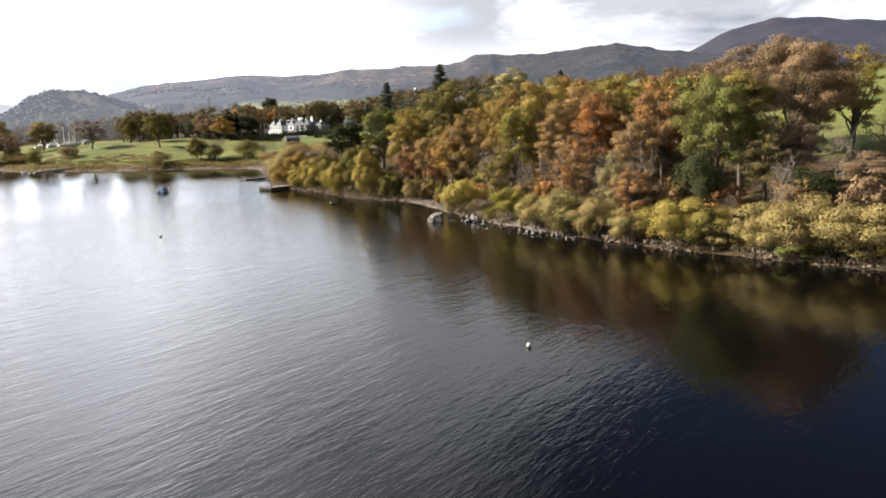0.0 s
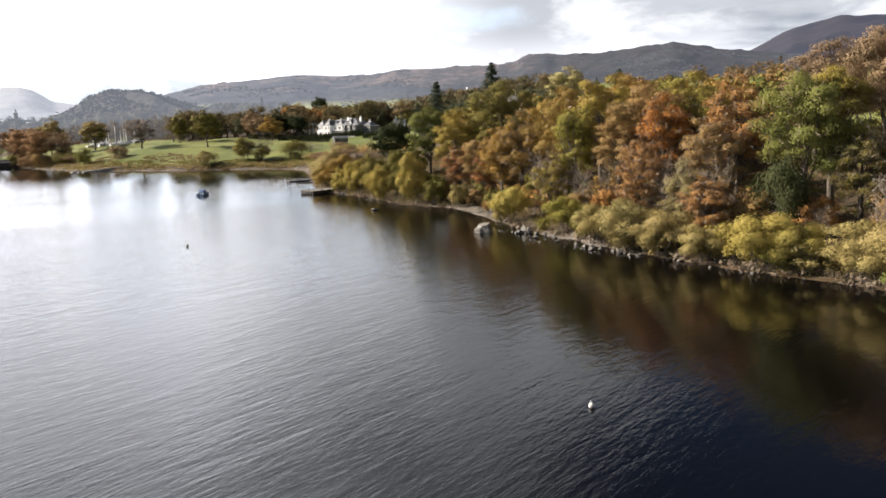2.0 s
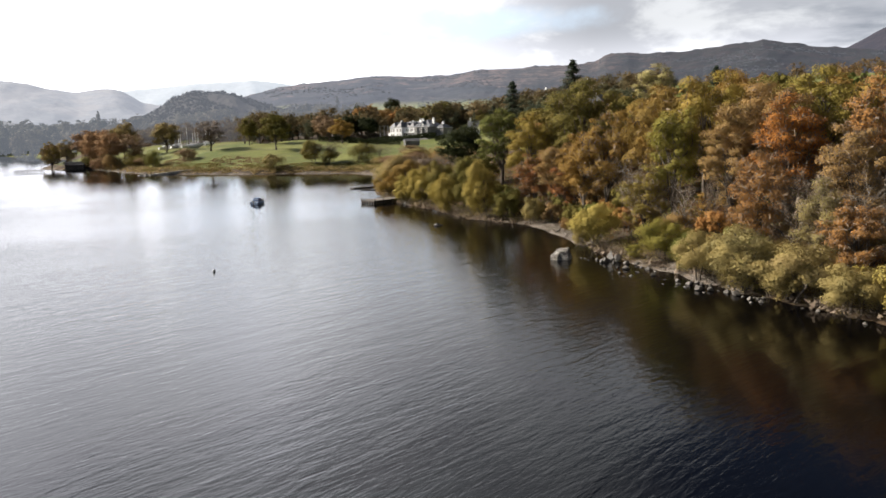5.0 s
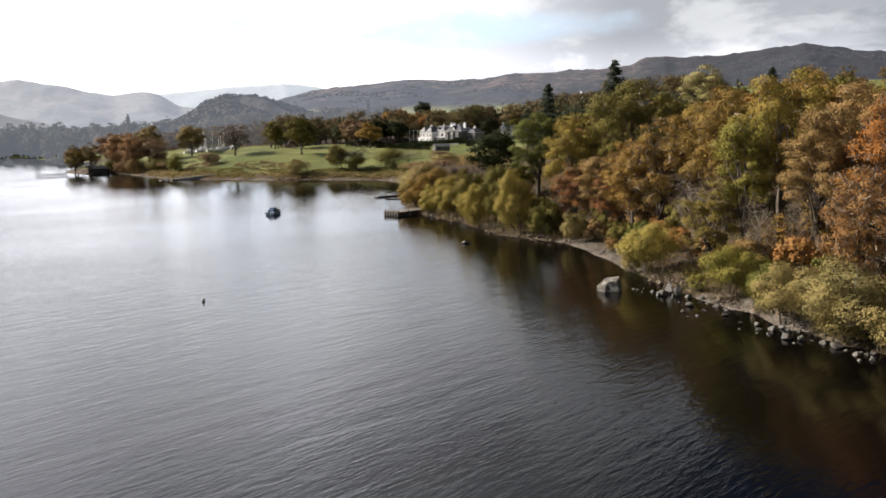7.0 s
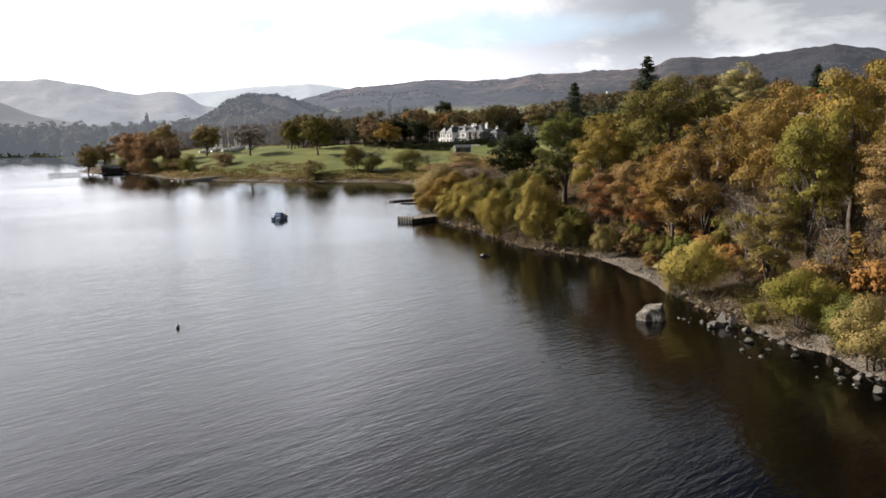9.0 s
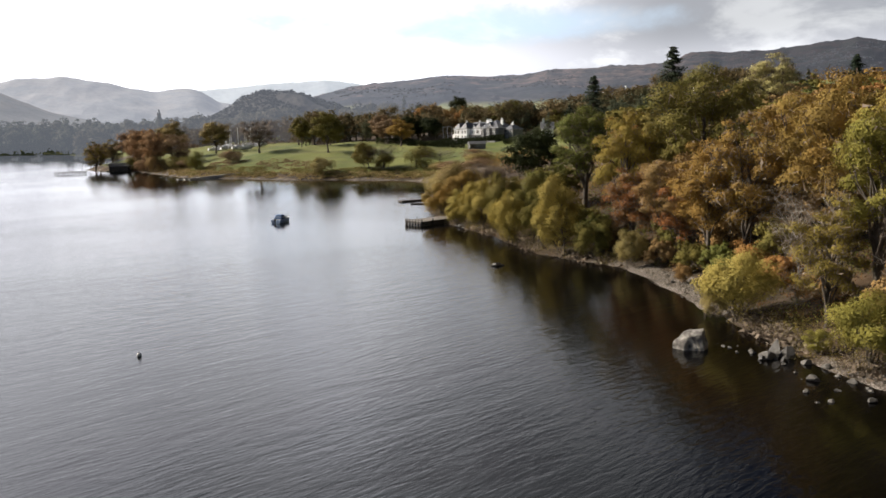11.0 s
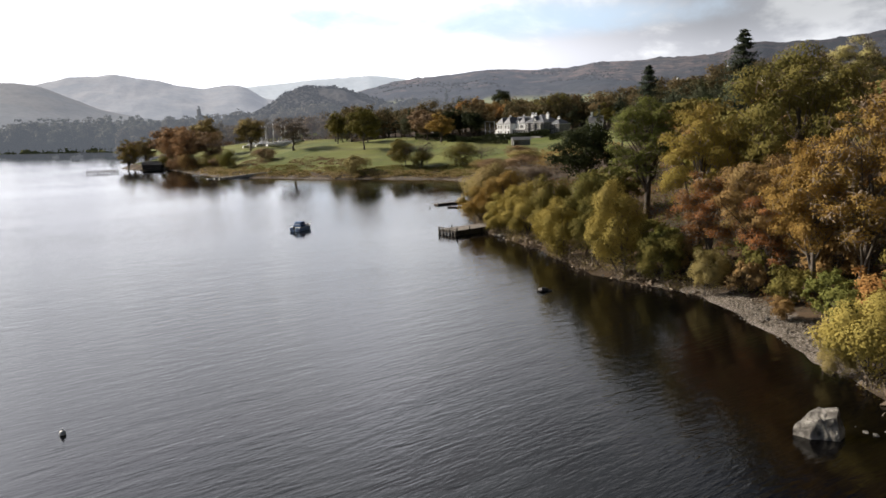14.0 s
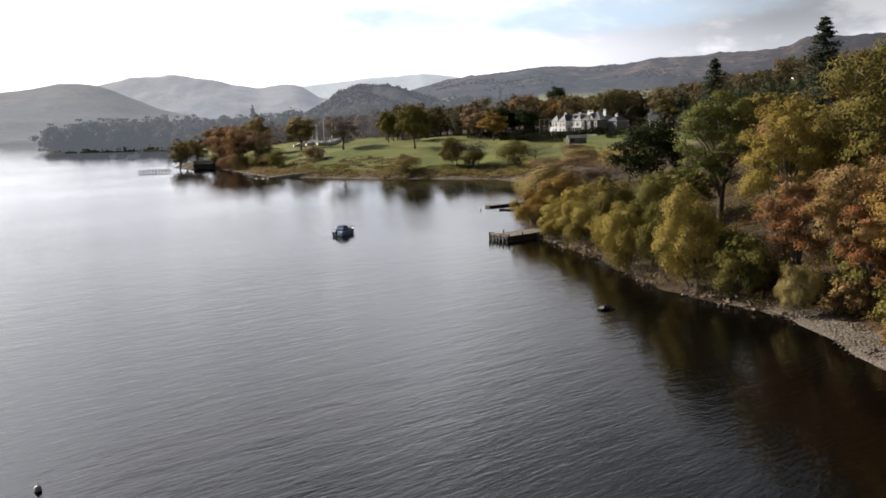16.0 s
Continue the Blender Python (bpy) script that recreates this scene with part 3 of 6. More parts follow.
def cards(rng, centre, outward, length, width, tilt=0.9, blades=4):
    """Leaf sprays: pointed blades of three or four corners that roughly face outward, each at its own angle."""
    n = len(centre)
    face = outward + rng.normal(0, tilt, (n, 3)) * 0.6
    face /= np.linalg.norm(face, axis=1, keepdims=True) + 1e-9
    along = np.cross(face, rng.normal(0, 1, (n, 3)))
    along /= np.linalg.norm(along, axis=1, keepdims=True) + 1e-9
    side = np.cross(face, along)
    ln = length * rng.uniform(0.6, 1.3, (n, 1)) / 2
    wd = width * rng.uniform(0.6, 1.3, (n, 1)) / 2
    curl = face * ln * rng.uniform(-0.35, 0.15, (n, 1))
    if blades == 3:
        verts = np.stack([centre - along * ln * 0.8 + side * wd, centre + along * ln + curl, centre - along * ln * 0.8 - side * wd + curl], 1).reshape(-1, 3)
        return verts, (np.arange(n)[:, None] * 3 + np.arange(3)[None, :])
    verts = np.stack([centre - along * ln + curl, centre + side * wd, centre + along * ln + curl, centre - side * wd], 1).reshape(-1, 3)
    return verts, (np.arange(n)[:, None] * 4 + np.arange(4)[None, :])


def limb(rng, a, b, r0, r1, n=5, sag=0.08, wob=0.035):
    a, b = np.array(a, float), np.array(b, float)
    span = np.linalg.norm(b - a)
    path = []
    for k in range(n):
        s = k / (n - 1)
        p = a + (b - a) * s + np.array([0, 0, -sag * span * math.sin(math.pi * s)])
        if 0 < k < n - 1:
            p = p + rng.normal(0, wob * span, 3)
        path.append((p, r0 + (r1 - r0) * s ** 0.8))
    return path


def broadleaf(seed, H, W, base, puffs, leaves, size, lean=0.0, squash=0.72, inner=0.45, stems=1, bough=0.085, blades=3, tilt=0.38, hollow=0.3, heads=0, spread=0.36, fall=1.7):
    """A broad-leaved tree: trunk with limbs, and a crown of small sprays on boughs that gather into rounded heads, with gaps between."""
    rng = np.random.default_rng(seed)
    cz, rz, rx = (H + base) / 2, (H - base) / 2, W / 2
    d = rng.normal(0, 1, (puffs, 3))
    d[:, 2] = d[:, 2] * 0.9 + 0.25
    d /= np.linalg.norm(d, axis=1, keepdims=True)
    rad = inner + (0.93 - inner) * rng.uniform(0, 1, (puffs, 1)) ** 0.55
    lob = 1 + 0.18 * np.sin(3 * np.arctan2(d[:, 1], d[:, 0]) + seed)[:, None] + 0.10 * rng.normal(0, 1, (puffs, 1))
    c = d * rad * lob * np.array([rx, rx, rz]) + np.array([lean, 0, cz])
    if heads:
        k = np.arange(heads) + 0.5
        rise, turn = 1.0 - fall * k / heads, k * 2.39996 + seed
        ring = np.sqrt(np.maximum(0, 1 - rise ** 2))
        top = np.stack([np.cos(turn) * ring, np.sin(turn) * ring, rise], 1) * (1 - spread) * rng.uniform(0.82, 1.08, (heads, 1))
        mine = np.arange(puffs) % heads
        c = (top[mine] + (d + (0, 0, 0.25)) * spread * rng.uniform(0.55, 1.0, (puffs, 1)) * rng.uniform(0.8, 1.2, heads)[mine][:, None]) * np.array([rx, rx, rz]) + np.array([lean, 0, cz])
    pr = W * bough * rng.uniform(0.7, 1.5, puffs)
    who = rng.choice(puffs, leaves, p=pr ** 2 / (pr ** 2).sum())
    e = rng.normal(0, 1, (leaves, 3))
    e[:, 2] += 0.35
    e /= np.linalg.norm(e, axis=1, keepdims=True)
    at = c[who] + e * (pr[who] * rng.uniform(hollow, 1.45 - 0.4 * hollow, leaves))[:, None] * np.array([1.15, 1.15, squash])
    at[:, 2] = np.maximum(at[:, 2], base * 0.4 + 0.1)
    e = e + 0.6 * d[who]
    e /= np.linalg.norm(e, axis=1, keepdims=True)
    crown = cards(rng, at, e, size, size * (0.62 if blades == 4 else 0.8), blades=blades, tilt=tilt)
    paths = []
    for s in range(stems):
        foot = np.array([0.0, 0.0, -0.5]) if stems == 1 else np.append(rng.normal(0, W * 0.10, 2), -0.4)
        head = np.array([lean * 0.7, 0, H * 0.68]) + (rng.normal(0, W * 0.18, 3) * (1, 1, 0.3) if stems > 1 else 0)
        r = 0.024 * H + 0.05
        r = r if stems == 1 else r * 0.45
        stem = limb(rng, foot, head, r, r * 0.35, 7, 0.0, 0.016)
        stem[0] = (stem[0][0], r * 1.5)
        paths.append(stem)
        order = rng.permutation(puffs)[: max(5, 24 // stems)]
        for k in order:
            q = rng.uniform(0.25, 0.95)
            j = int(q * 5)
            start = stem[j][0] + (stem[j + 1][0] - stem[j][0]) * (q * 5 - j)
            paths.append(limb(rng, start, c[k], stem[j][1] * 0.5, 0.03, 5, -0.06))
    return tubes(paths), crown


def spruce(seed, H, W, tiers, leaves, size):
    """A conifer: a straight stem with whorls of drooping boughs that shorten towards the tip."""
    rng = np.random.default_rng(seed)
    paths = [[(np.array([0, 0, -0.5]), 0.02 * H), (np.array([0.1, 0, H * 0.5]), 0.012 * H), (np.array([0, 0, H]), 0.02)]]
    spots, outs = [], []
    boughs = 7
    per = max(8, leaves // (tiers * boughs))
    for k in range(tiers):
        for b in range(boughs):
            s = min(0.99, max(0.0, (k + rng.uniform(-0.6, 1.4)) / tiers))
            z, r = H * (0.12 + 0.87 * s), W / 2 * (1 - s) ** 0.75 * rng.uniform(0.6, 1.2) + 0.2
            a = 2 * math.pi * (b + rng.uniform(-0.5, 0.5)) / boughs + k * 0.9
            tip = np.array([math.cos(a) * r, math.sin(a) * r, z - 0.18 * r + 0.1 * rng.normal()])
            root = np.array([0, 0, z])
            paths.append([(root, 0.05), (tip, 0.015)])
            t = rng.uniform(0.1, 1.08, per)[:, None]
            spots.append(root + (tip - root) * t + rng.normal(0, 0.13 * r + 0.1, (per, 3)) * (1, 1, 0.55))
            outs.append(np.tile(np.array([math.cos(a) * 0.6, math.sin(a) * 0.6, 0.7]), (per, 1)))
    return tubes(paths, 4), cards(rng, np.concatenate(spots), np.concatenate(outs), size, size * 0.55, 0.6, 3)


def bare(seed, H, W, twigs):
    """A leafless tree: forking limbs that end in a haze of fine twigs."""
    rng = np.random.default_rng(seed)
    stem = limb(rng, (0, 0, -0.5), (rng.normal(0, 0.3), rng.normal(0, 0.3), H * 0.8), 0.017 * H, 0.03, 7, 0, 0.012)
    paths, tips = [stem], []
    for k in range(16):
        q = rng.uniform(0.3, 0.98)
        j = min(5, int(q * 6))
        start = stem[j][0]
        a, up = rng.uniform(0, 6.28), rng.uniform(0.3, 1.0)
        ln = W * 0.5 * rng.uniform(0.6, 1.1)
        tip = start + np.array([math.cos(a) * ln, math.sin(a) * ln, ln * up])
        paths.append(limb(rng, start, tip, 0.06, 0.02, 5, -0.05))
        for _ in range(4):
            s = start + (tip - start) * rng.uniform(0.4, 1)
            e = s + rng.normal(0, 0.22 * W, 3) * (1, 1, 0.6) + (0, 0, 0.12 * W)
            paths.append(limb(rng, s, e, 0.03, 0.012, 4, -0.05))
            tips += [s + (e - s) * 0.6, e]
    tips = np.array(tips)
    c = tips[rng.integers(0, len(tips), twigs)] + rng.normal(0, 0.07 * W, (twigs, 3))
    out = rng.normal(0, 1, (twigs, 3))
    return tubes(paths, 4), cards(rng, c, out, 0.8, 0.036, 1.5)


KINDS = {}


def kind_of_tree(key, name, trunk_mat, shape, twigs):
    (tv, tf), (cv, cf) = shape
    ob = new(name)
    if twigs:
        spray = np.random.default_rng(len(key) * 7 + int(key[-1]) if key[-1].isdigit() else 3)
        c = cv.reshape(-1, 3, 3).mean(1)
        pick = c[spray.integers(0, len(c), twigs)]
        out = spray.normal(0, 1, (twigs, 3))
        v, f = cards(spray, pick, out, 1.1, 0.032, 1.2, 3)
        tagged(piece("branchwork", mesh_from("branchwork", v, f, LEAF["twigs"]), ob), "bare grey-pink twigs", kind="stuff")
    piece("trunk", mesh_from("trunk", tv, tf, trunk_mat, True), ob)
    piece("crown", mesh_from("crown", cv, cf, LEAF["green"]), ob)
    KINDS[key] = [ob, False]


SIZES = {}


def define(key, name, trunk_mat, H, W, shape, twigs=0):
    kind_of_tree(key, name, trunk_mat, shape, twigs)
    SIZES[key] = (H, W)


for k in range(5):
    define("oak%d" % k, "oak_tree", BARK, 15, 12, broadleaf(20 + k, 15, 12, 1.8, 96, 29500, 0.21, bough=0.078, squash=0.6, hollow=0.6, tilt=0.3, heads=13), 900)
for k in range(3):
    define("tall%d" % k, "ash_tree", BARK, 18, 9, broadleaf(40 + k, 18, 9, 2.0, 90, 28000, 0.202, squash=0.65, bough=0.088, hollow=0.6, tilt=0.3, heads=14), 900)
for k in range(3):
    define("thin%d" % k, "beech_tree", BARK, 14, 10, broadleaf(60 + k, 14, 10, 1.0, 90, 22000, 0.195, inner=0.3, bough=0.08, squash=0.6, hollow=0.5, tilt=0.32, heads=12, spread=0.4, fall=1.8), 3200)
for k in range(4):
    define("bush%d" % k, "willow_shrub", BARK, 6, 7, broadleaf(80 + k, 6, 7, 0.1, 26, 9000, 0.235, stems=5, inner=0.55, squash=0.95, bough=0.15, hollow=0.75))
    define("fine_bush%d" % k, "willow_shrub", BARK, 6, 7, broadleaf(80 + k, 6, 7, 0.1, 44, 18500, 0.17, stems=5, inner=0.55, squash=0.85, bough=0.115, hollow=0.65, tilt=0.3, heads=11, spread=0.36, fall=1.9))
for k in range(2):
    define("scrub%d" % k, "willow_shrub", BARK, 6, 7, broadleaf(100 + k, 6, 7, 0.1, 48, 3200, 0.42, stems=4, inner=0.4, squash=0.9, bough=0.085))
for k in range(2):
    define("willow%d" % k, "willow_tree", BARK, 10, 7, broadleaf(90 + k, 10, 7, 0.5, 48, 21000, 0.18, stems=3, squash=1.0, bough=0.115, hollow=0.7, tilt=0.3, heads=11, spread=0.36, fall=1.95))
for k in range(3):
    define("back%d" % k, "oak_tree", BARK, 14, 11, broadleaf(160 + k, 14, 11, 2.0, 90, 2800, 0.80, bough=0.07))
define("conifer0", "conifer_tree", BARK, 20, 8, spruce(5, 20, 8, 24, 16000, 0.33))
define("conifer1", "conifer_tree", BARK, 20, 9, spruce(6, 20, 9, 22, 11000, 0.4))
for k in range(3):
    define("bare%d" % k, "bare_tree", BIRCH if k == 0 else BARK, 9, 6, bare(110 + k, 9, 6, 1500))
define("grand", "oak_tree", BARK, 16, 15, broadleaf(201, 16, 15, 3.6, 150, 56000, 0.20, bough=0.066, squash=0.55, hollow=0.6, tilt=0.3, heads=16, spread=0.32))
define("winter", "bare_tree", BARK, 15, 13, broadleaf(171, 15, 13, 2.0, 60, 5200, 0.42, inner=0.2, bough=0.09))
define("slim", "birch_tree", BARK, 15, 6, broadleaf(130, 15, 6, 3.5, 60, 11000, 0.2, lean=1.2, bough=0.09))
for k in range(3):
    define("far%d" % k, "parkland_tree", BARK, 15, 13, broadleaf(140 + k, 15, 13, 1.4, 96, 10000, 0.5, bough=0.085, squash=0.7, hollow=0.5, tilt=0.35, heads=13, fall=1.75))

WORDS = {"gold_green": "gold-green autumn leaves", "green": "dull green leaves turning gold", "ochre": "ochre autumn leaves", "brown": "thin brown autumn leaves",
         "russet": "orange-russet autumn leaves", "red": "copper-red autumn leaves", "yellow": "yellow-olive leaves", "sunny": "bright lemon-yellow leaves", "tan": "tan and yellow thinning leaves",
         "dark": "dense dark evergreen leaves", "needles": "dark green needles", "twigs": "bare pinkish-grey twigs", "pale": "pale lime-yellow leaves", "olive": "olive-brown autumn leaves", "flame": "flame-orange autumn leaves", "faded": "faded tan-brown autumn leaves", "dusky": "dusky pink-brown autumn leaves", "lime": "yellow-green autumn leaves",
         "far_mixed": "mixed autumn leaves", "far_dark": "dark autumn leaves", "hill": "hazy woods"}
SPOTS = []


def plant(key, x, y, top, wide, hue, where="on the wooded bank", group="trees of the lakeside wood"):
    """One tree or shrub: its crown's top at the height top over the lake, its crown as wide as wide."""
    proto, used = KINDS[key]
    H, W = SIZES[key]
    z = ground_z(x, y)
    tall = max(top - z, 1.2)
    m = pose(x, y, z, 0, 0, (x * 37.7 + y * 91.3) % 360) @ Matrix.Diagonal((wide / W, wide / W, tall / H, 1))
    ob = proto if not used else copy_thing(proto, m)
    ob.matrix_basis = m
    KINDS[key][1] = True
    for c in ob.children:
        if c.name.startswith("crown"):
            c.material_slots[0].link = "OBJECT"
            c.material_slots[0].material = LEAF[hue]
    plain = proto.name.split(".")[0].replace("_", " ")
    tagged(ob, "%s with %s %s" % (plain, WORDS[hue], where), "shrub" if "shrub" in plain else "tree", group)
    SPOTS.append((x, y, wide))
    return ob


# trees that stand out, along the bank from the near wood towards the bay
BANK = [
    ("grand", 46.5, 107.8, 25.3, 16, "dusky"), ("oak1", 44.6, 124.6, 25.4, 13, "dusky"), ("thin1", 52.5, 116.5, 21.5, 10, "gold_green"), ("oak2", 34.6, 102.3, 20.5, 10.5, "green"), ("slim", 56.2, 111.5, 23.6, 7, "gold_green"),
    ("tall0", 38.5, 104.7, 22.0, 8.5, "gold_green"), ("thin0", 31.1, 115.4, 20.0, 9, "russet"), ("thin1", 26.6, 110.5, 15.5, 8, "brown"), ("oak3", 29.6, 131.7, 21.8, 12, "gold_green"),
    ("thin2", 23.0, 121.0, 18.4, 9, "flame"), ("oak4", 23.4, 129.0, 20.4, 10, "brown"), ("tall1", 18.2, 125.0, 18.6, 7.5, "brown"), ("oak0", 16.7, 135.7, 22.2, 11, "gold_green"),
    ("oak1", 12.3, 143.5, 21.0, 11, "ochre"), ("tall2", 12.6, 131.4, 18.0, 7.0, "lime"), ("thin1", 18.9, 114.4, 13.0, 7.5, "russet"), ("thin2", 22.7, 105.7, 10.5, 6.5, "tan"),
    ("oak2", 2.4, 171.4, 23.8, 13.5, "olive"), ("thin0", 5.4, 151.2, 16.5, 9.5, "ochre"), ("oak3", 2.2, 154.1, 14.5, 9, "ochre"), ("oak4", -1.5, 160.9, 13.2, 9, "brown"),
    ("oak0", -6.7, 172.3, 18.1, 9.5, "gold_green"), ("thin1", -5.9, 167.1, 11.3, 7, "red"), ("tall0", -13.2, 187.5, 20.7, 9.5, "green"), ("oak1", -2.7, 177.1, 17.2, 8.5, "gold_green"),
    ("thin2", -0.9, 160.2, 10.2, 6, "red"), ("far2", -24.3, 215.5, 15.9, 11, "dark"), ("bush0", -21.4, 205.3, 8.6, 8, "green"), ("oak2", 10.8, 158.0, 19.9, 10, "ochre"),
    ("conifer0", 0.5, 237.6, 31.8, 11, "needles"), ("conifer1", -19.0, 302.8, 30.7, 12, "needles"), ("pale_lime", 24.5, 272.2, 32.0, 15, "pale"), ("conifer1", 36.6, 248.6, 30.0, 8, "needles"),
    ("thin0", 9.1, 130.8, 10.5, 6, "gold_green"), ("bush1", 31.9, 99.6, 10.6, 5.6, "dark"), ("thin1", 24.2, 102.8, 9.0, 6.0, "russet"), ("oak1", 21.6, 147.3, 23.0, 12, "ochre"),
    ("thin2", 48.5, 91.0, 10.5, 9, "dusky"), ("thin1", 55.4, 85.1, 10.5, 9, "brown"), ("thin0", 51.4, 80.1, 8.5, 8, "dusky"), ("thin1", 39.5, 99.5, 13.5, 7.0, "olive"), ("thin2", 44.2, 101.0, 15.0, 7.5, "dusky"), ("bush3", 43.0, 94.5, 8.6, 6, "dark"),
]
for key, x, y, top, wide, hue in BANK:
    plant({"pale_lime": "thin2"}.get(key, key), x, y, top, wide, hue)

# shrubs and willows at the water's edge
EDGE = [
    ("bush0", 38.2, 83.3, 6.4, 7.5, "tan"), ("bush1", 42.7, 79.5, 6.2, 8, "tan"), ("bush2", 35.2, 87.0, 5.6, 6, "tan"), ("bush3", 47.5, 73.7, 6.0, 8, "tan"),
    ("bush1", 28.3, 93.8, 5.8, 6.2, "yellow"), ("bush2", 31.0, 92.2, 5.2, 5, "yellow"), ("bush3", 20.6, 103.8, 5.0, 6.0, "tan"), ("bush0", 17.2, 108.2, 5.6, 6.8, "tan"),
    ("bush1", 14.4, 113.1, 5.0, 5.4, "tan"), ("bush2", 23.7, 99.2, 4.0, 4.5, "tan"), ("bush3", 11.4, 122.9, 5.0, 4.9, "lime"), ("bush0", 13.6, 117.5, 4.0, 4, "green"),
    ("bush1", -34.2, 200.4, 4.0, 4.5, "yellow"), ("bush2", -35.5, 206.0, 5.5, 6.0, "yellow"), ("bush1", 4.2, 136.4, 5.6, 5.6, "sunny"), ("bush3", 8.6, 126.2, 1.8, 1.6, "lime"), ("bush2", 2.8, 137.6, 2.6, 2.3, "tan"),
    ("willow0", -14.2, 168.7, 10.1, 6.4, "yellow"), ("bush2", -9.2, 166.2, 5.0, 5.5, "olive"), ("willow1", -17.0, 174.6, 8.7, 5.0, "olive"), ("bush0", -21.5, 179.6, 6.9, 6.6, "yellow"),
    ("bush1", -23.8, 186.3, 5.6, 5.0, "gold_green"), ("willow1", -17.8, 180.4, 10.5, 7.0, "olive"), ("bush3", -29.2, 195.7, 5.8, 6.4, "yellow"), ("bush0", -31.3, 202.1, 7.4, 7.0, "yellow"),
    ("bush2", -25.2, 194.5, 8.8, 6.5, "olive"), ("willow0", -37.4, 215.5, 8.6, 8, "ochre"), ("bush1", -40.6, 210.4, 6.3, 7.6, "ochre"), ("bush3", -45.0, 232.1, 7.7, 9, "tan"),
    ("bush2", -40.7, 223.8, 8.6, 9, "tan"), ("bush0", -47.6, 253.6, 6.4, 7, "tan"), ("bush1", -38.6, 241.2, 8.0, 9, "twigs"), ("bush3", -45.1, 265.0, 7.2, 9, "twigs"),
    ("bush1", -4.9, 161.2, 4.4, 3.6, "tan"), ("bush0", 0.6, 151.0, 2.2, 2.2, "brown"),
]
for key, x, y, top, wide, hue in EDGE:
    x, y, wide = x - (1.1 if y < 203 else 0.0), y - 0.8, wide * (1.2 if y < 140 else 0.98)
    plant("fine_" + key if "bush" in key and y < 212 else key, x, y, top, wide, hue, "at the water's edge", "shrubs along the shore")

# smaller willows and alders that close the gaps of the shore line
rng = np.random.default_rng(31)
line = SHORE[3:23]
for (ax, ay), (bx, by) in zip(line, line[1:]):
    n = max(1, int(math.hypot(bx - ax, by - ay) / 3.6))
    for k in range(n):
        s = (k + rng.uniform(0.2, 0.8)) / n
        x, y = ax + (bx - ax) * s, ay + (by - ay) * s
        ln = math.hypot(bx - ax, by - ay)
        off = rng.uniform(-0.4, 2.4)
        x, y = x + (by - ay) / ln * off, y - (bx - ax) / ln * off
        if y > 121 or (x - 10) ** 2 + (y - 115) ** 2 < 36:
            continue
        hue = ("tan", "yellow", "tan", "green", "brown")[int(rng.integers(0, 5))]
        plant("scrub%d" % int(rng.integers(0, 2)), x, y, ground_z(x, y) + rng.uniform(1.6, 4.2), rng.uniform(3.2, 5.2), hue, "at the water's edge", "shrubs along the shore")

for key, x, y, top, wide in [("bare0", 37.9, 90.6, 10.8, 2.8), ("bare1", 33.0, 94.4, 6.2, 3.5), ("bare2", 57.4, 105.8, 16.0, 6), ("bare0", 13.2, 126.6, 9.5, 2.8), ("bare1", 16.0, 123.2, 10.5, 3),
                             ("bare0", 22.6, 107.3, 9.5, 4), ("bare2", 21.4, 111.6, 11, 4.5), ("bare0", 8.0, 136.6, 11.0, 3.0), ("bare0", 10.4, 135.2, 11.5, 3.0), ("bare0", 8.6, 144.2, 10.5, 3.5), ("bare0", 6.2, 154.0, 12.5, 3.5), ("bare0", 25.4, 104.5, 11.0, 3.5), ("bare2", -29, 229, 9.5, 8), ("bare1", -35, 254, 9.0, 9), ("bare0", 46.8, 96.5, 13.5, 4.5)]:
    plant(key, x, y, top, wide, "twigs", "among the trees of the bank")

# saplings and brambles under the tall trees behind the bay
for k, (x, y, up, wide, hue) in enumerate([(13.2, 127.6, 3.6, 4.5, "brown"), (16.2, 122.6, 4.2, 4.6, "russet"), (18.6, 117.0, 3.8, 4.4, "green"), (9.8, 134.4, 3.6, 4.2, "brown"), (21.8, 113.4, 4.0, 4.6, "brown"),
                                          (7.6, 141.0, 3.4, 4.6, "russet"), (3.4, 148.2, 3.2, 4.2, "green"), (25.8, 107.0, 4.4, 5.0, "ochre"), (29.6, 103.4, 4.6, 5.0, "brown"), (34.2, 98.2, 4.4, 5.0, "russet"),
                                          (40.2, 93.2, 4.2, 5.0, "brown"), (12.2, 122.4, 2.4, 3.2, "green"), (17.6, 127.0, 4.4, 5.0, "ochre"), (46.0, 88.0, 4.6, 5.4, "dusky"),
                                          (-5.6, 163.6, 3.6, 4.0, "olive"), (-2.6, 159.6, 3.2, 3.8, "brown"), (0.4, 155.2, 3.4, 4.0, "olive"), (3.2, 151.6, 3.0, 4.0, "green"), (5.6, 147.0, 3.4, 4.2, "russet"),
                                          (6.4, 143.6, 2.6, 3.4, "ochre"), (-1.4, 162.0, 4.2, 4.6, "olive"), (-12.4, 174.4, 4.4, 5.0, "olive"), (-15.6, 178.6, 4.6, 5.0, "brown"), (-10.2, 170.8, 4.2, 4.8, "green"), (-19.4, 186.6, 4.6, 5.2, "olive"), (-22.4, 192.4, 4.4, 5.0, "green"), (-8.0, 167.6, 3.6, 4.4, "brown"), (-26.6, 200.6, 4.4, 5.2, "olive"), (4.0, 156.4, 4.6, 5.0, "brown"), (8.0, 146.4, 4.8, 5.0, "olive")]):
    plant("scrub%d" % (k % 2), x, y, ground_z(x, y) + up, wide, hue, "under the trees", "shrubs under the trees")

# the depth of the wood behind them
rng = np.random.default_rng(77)
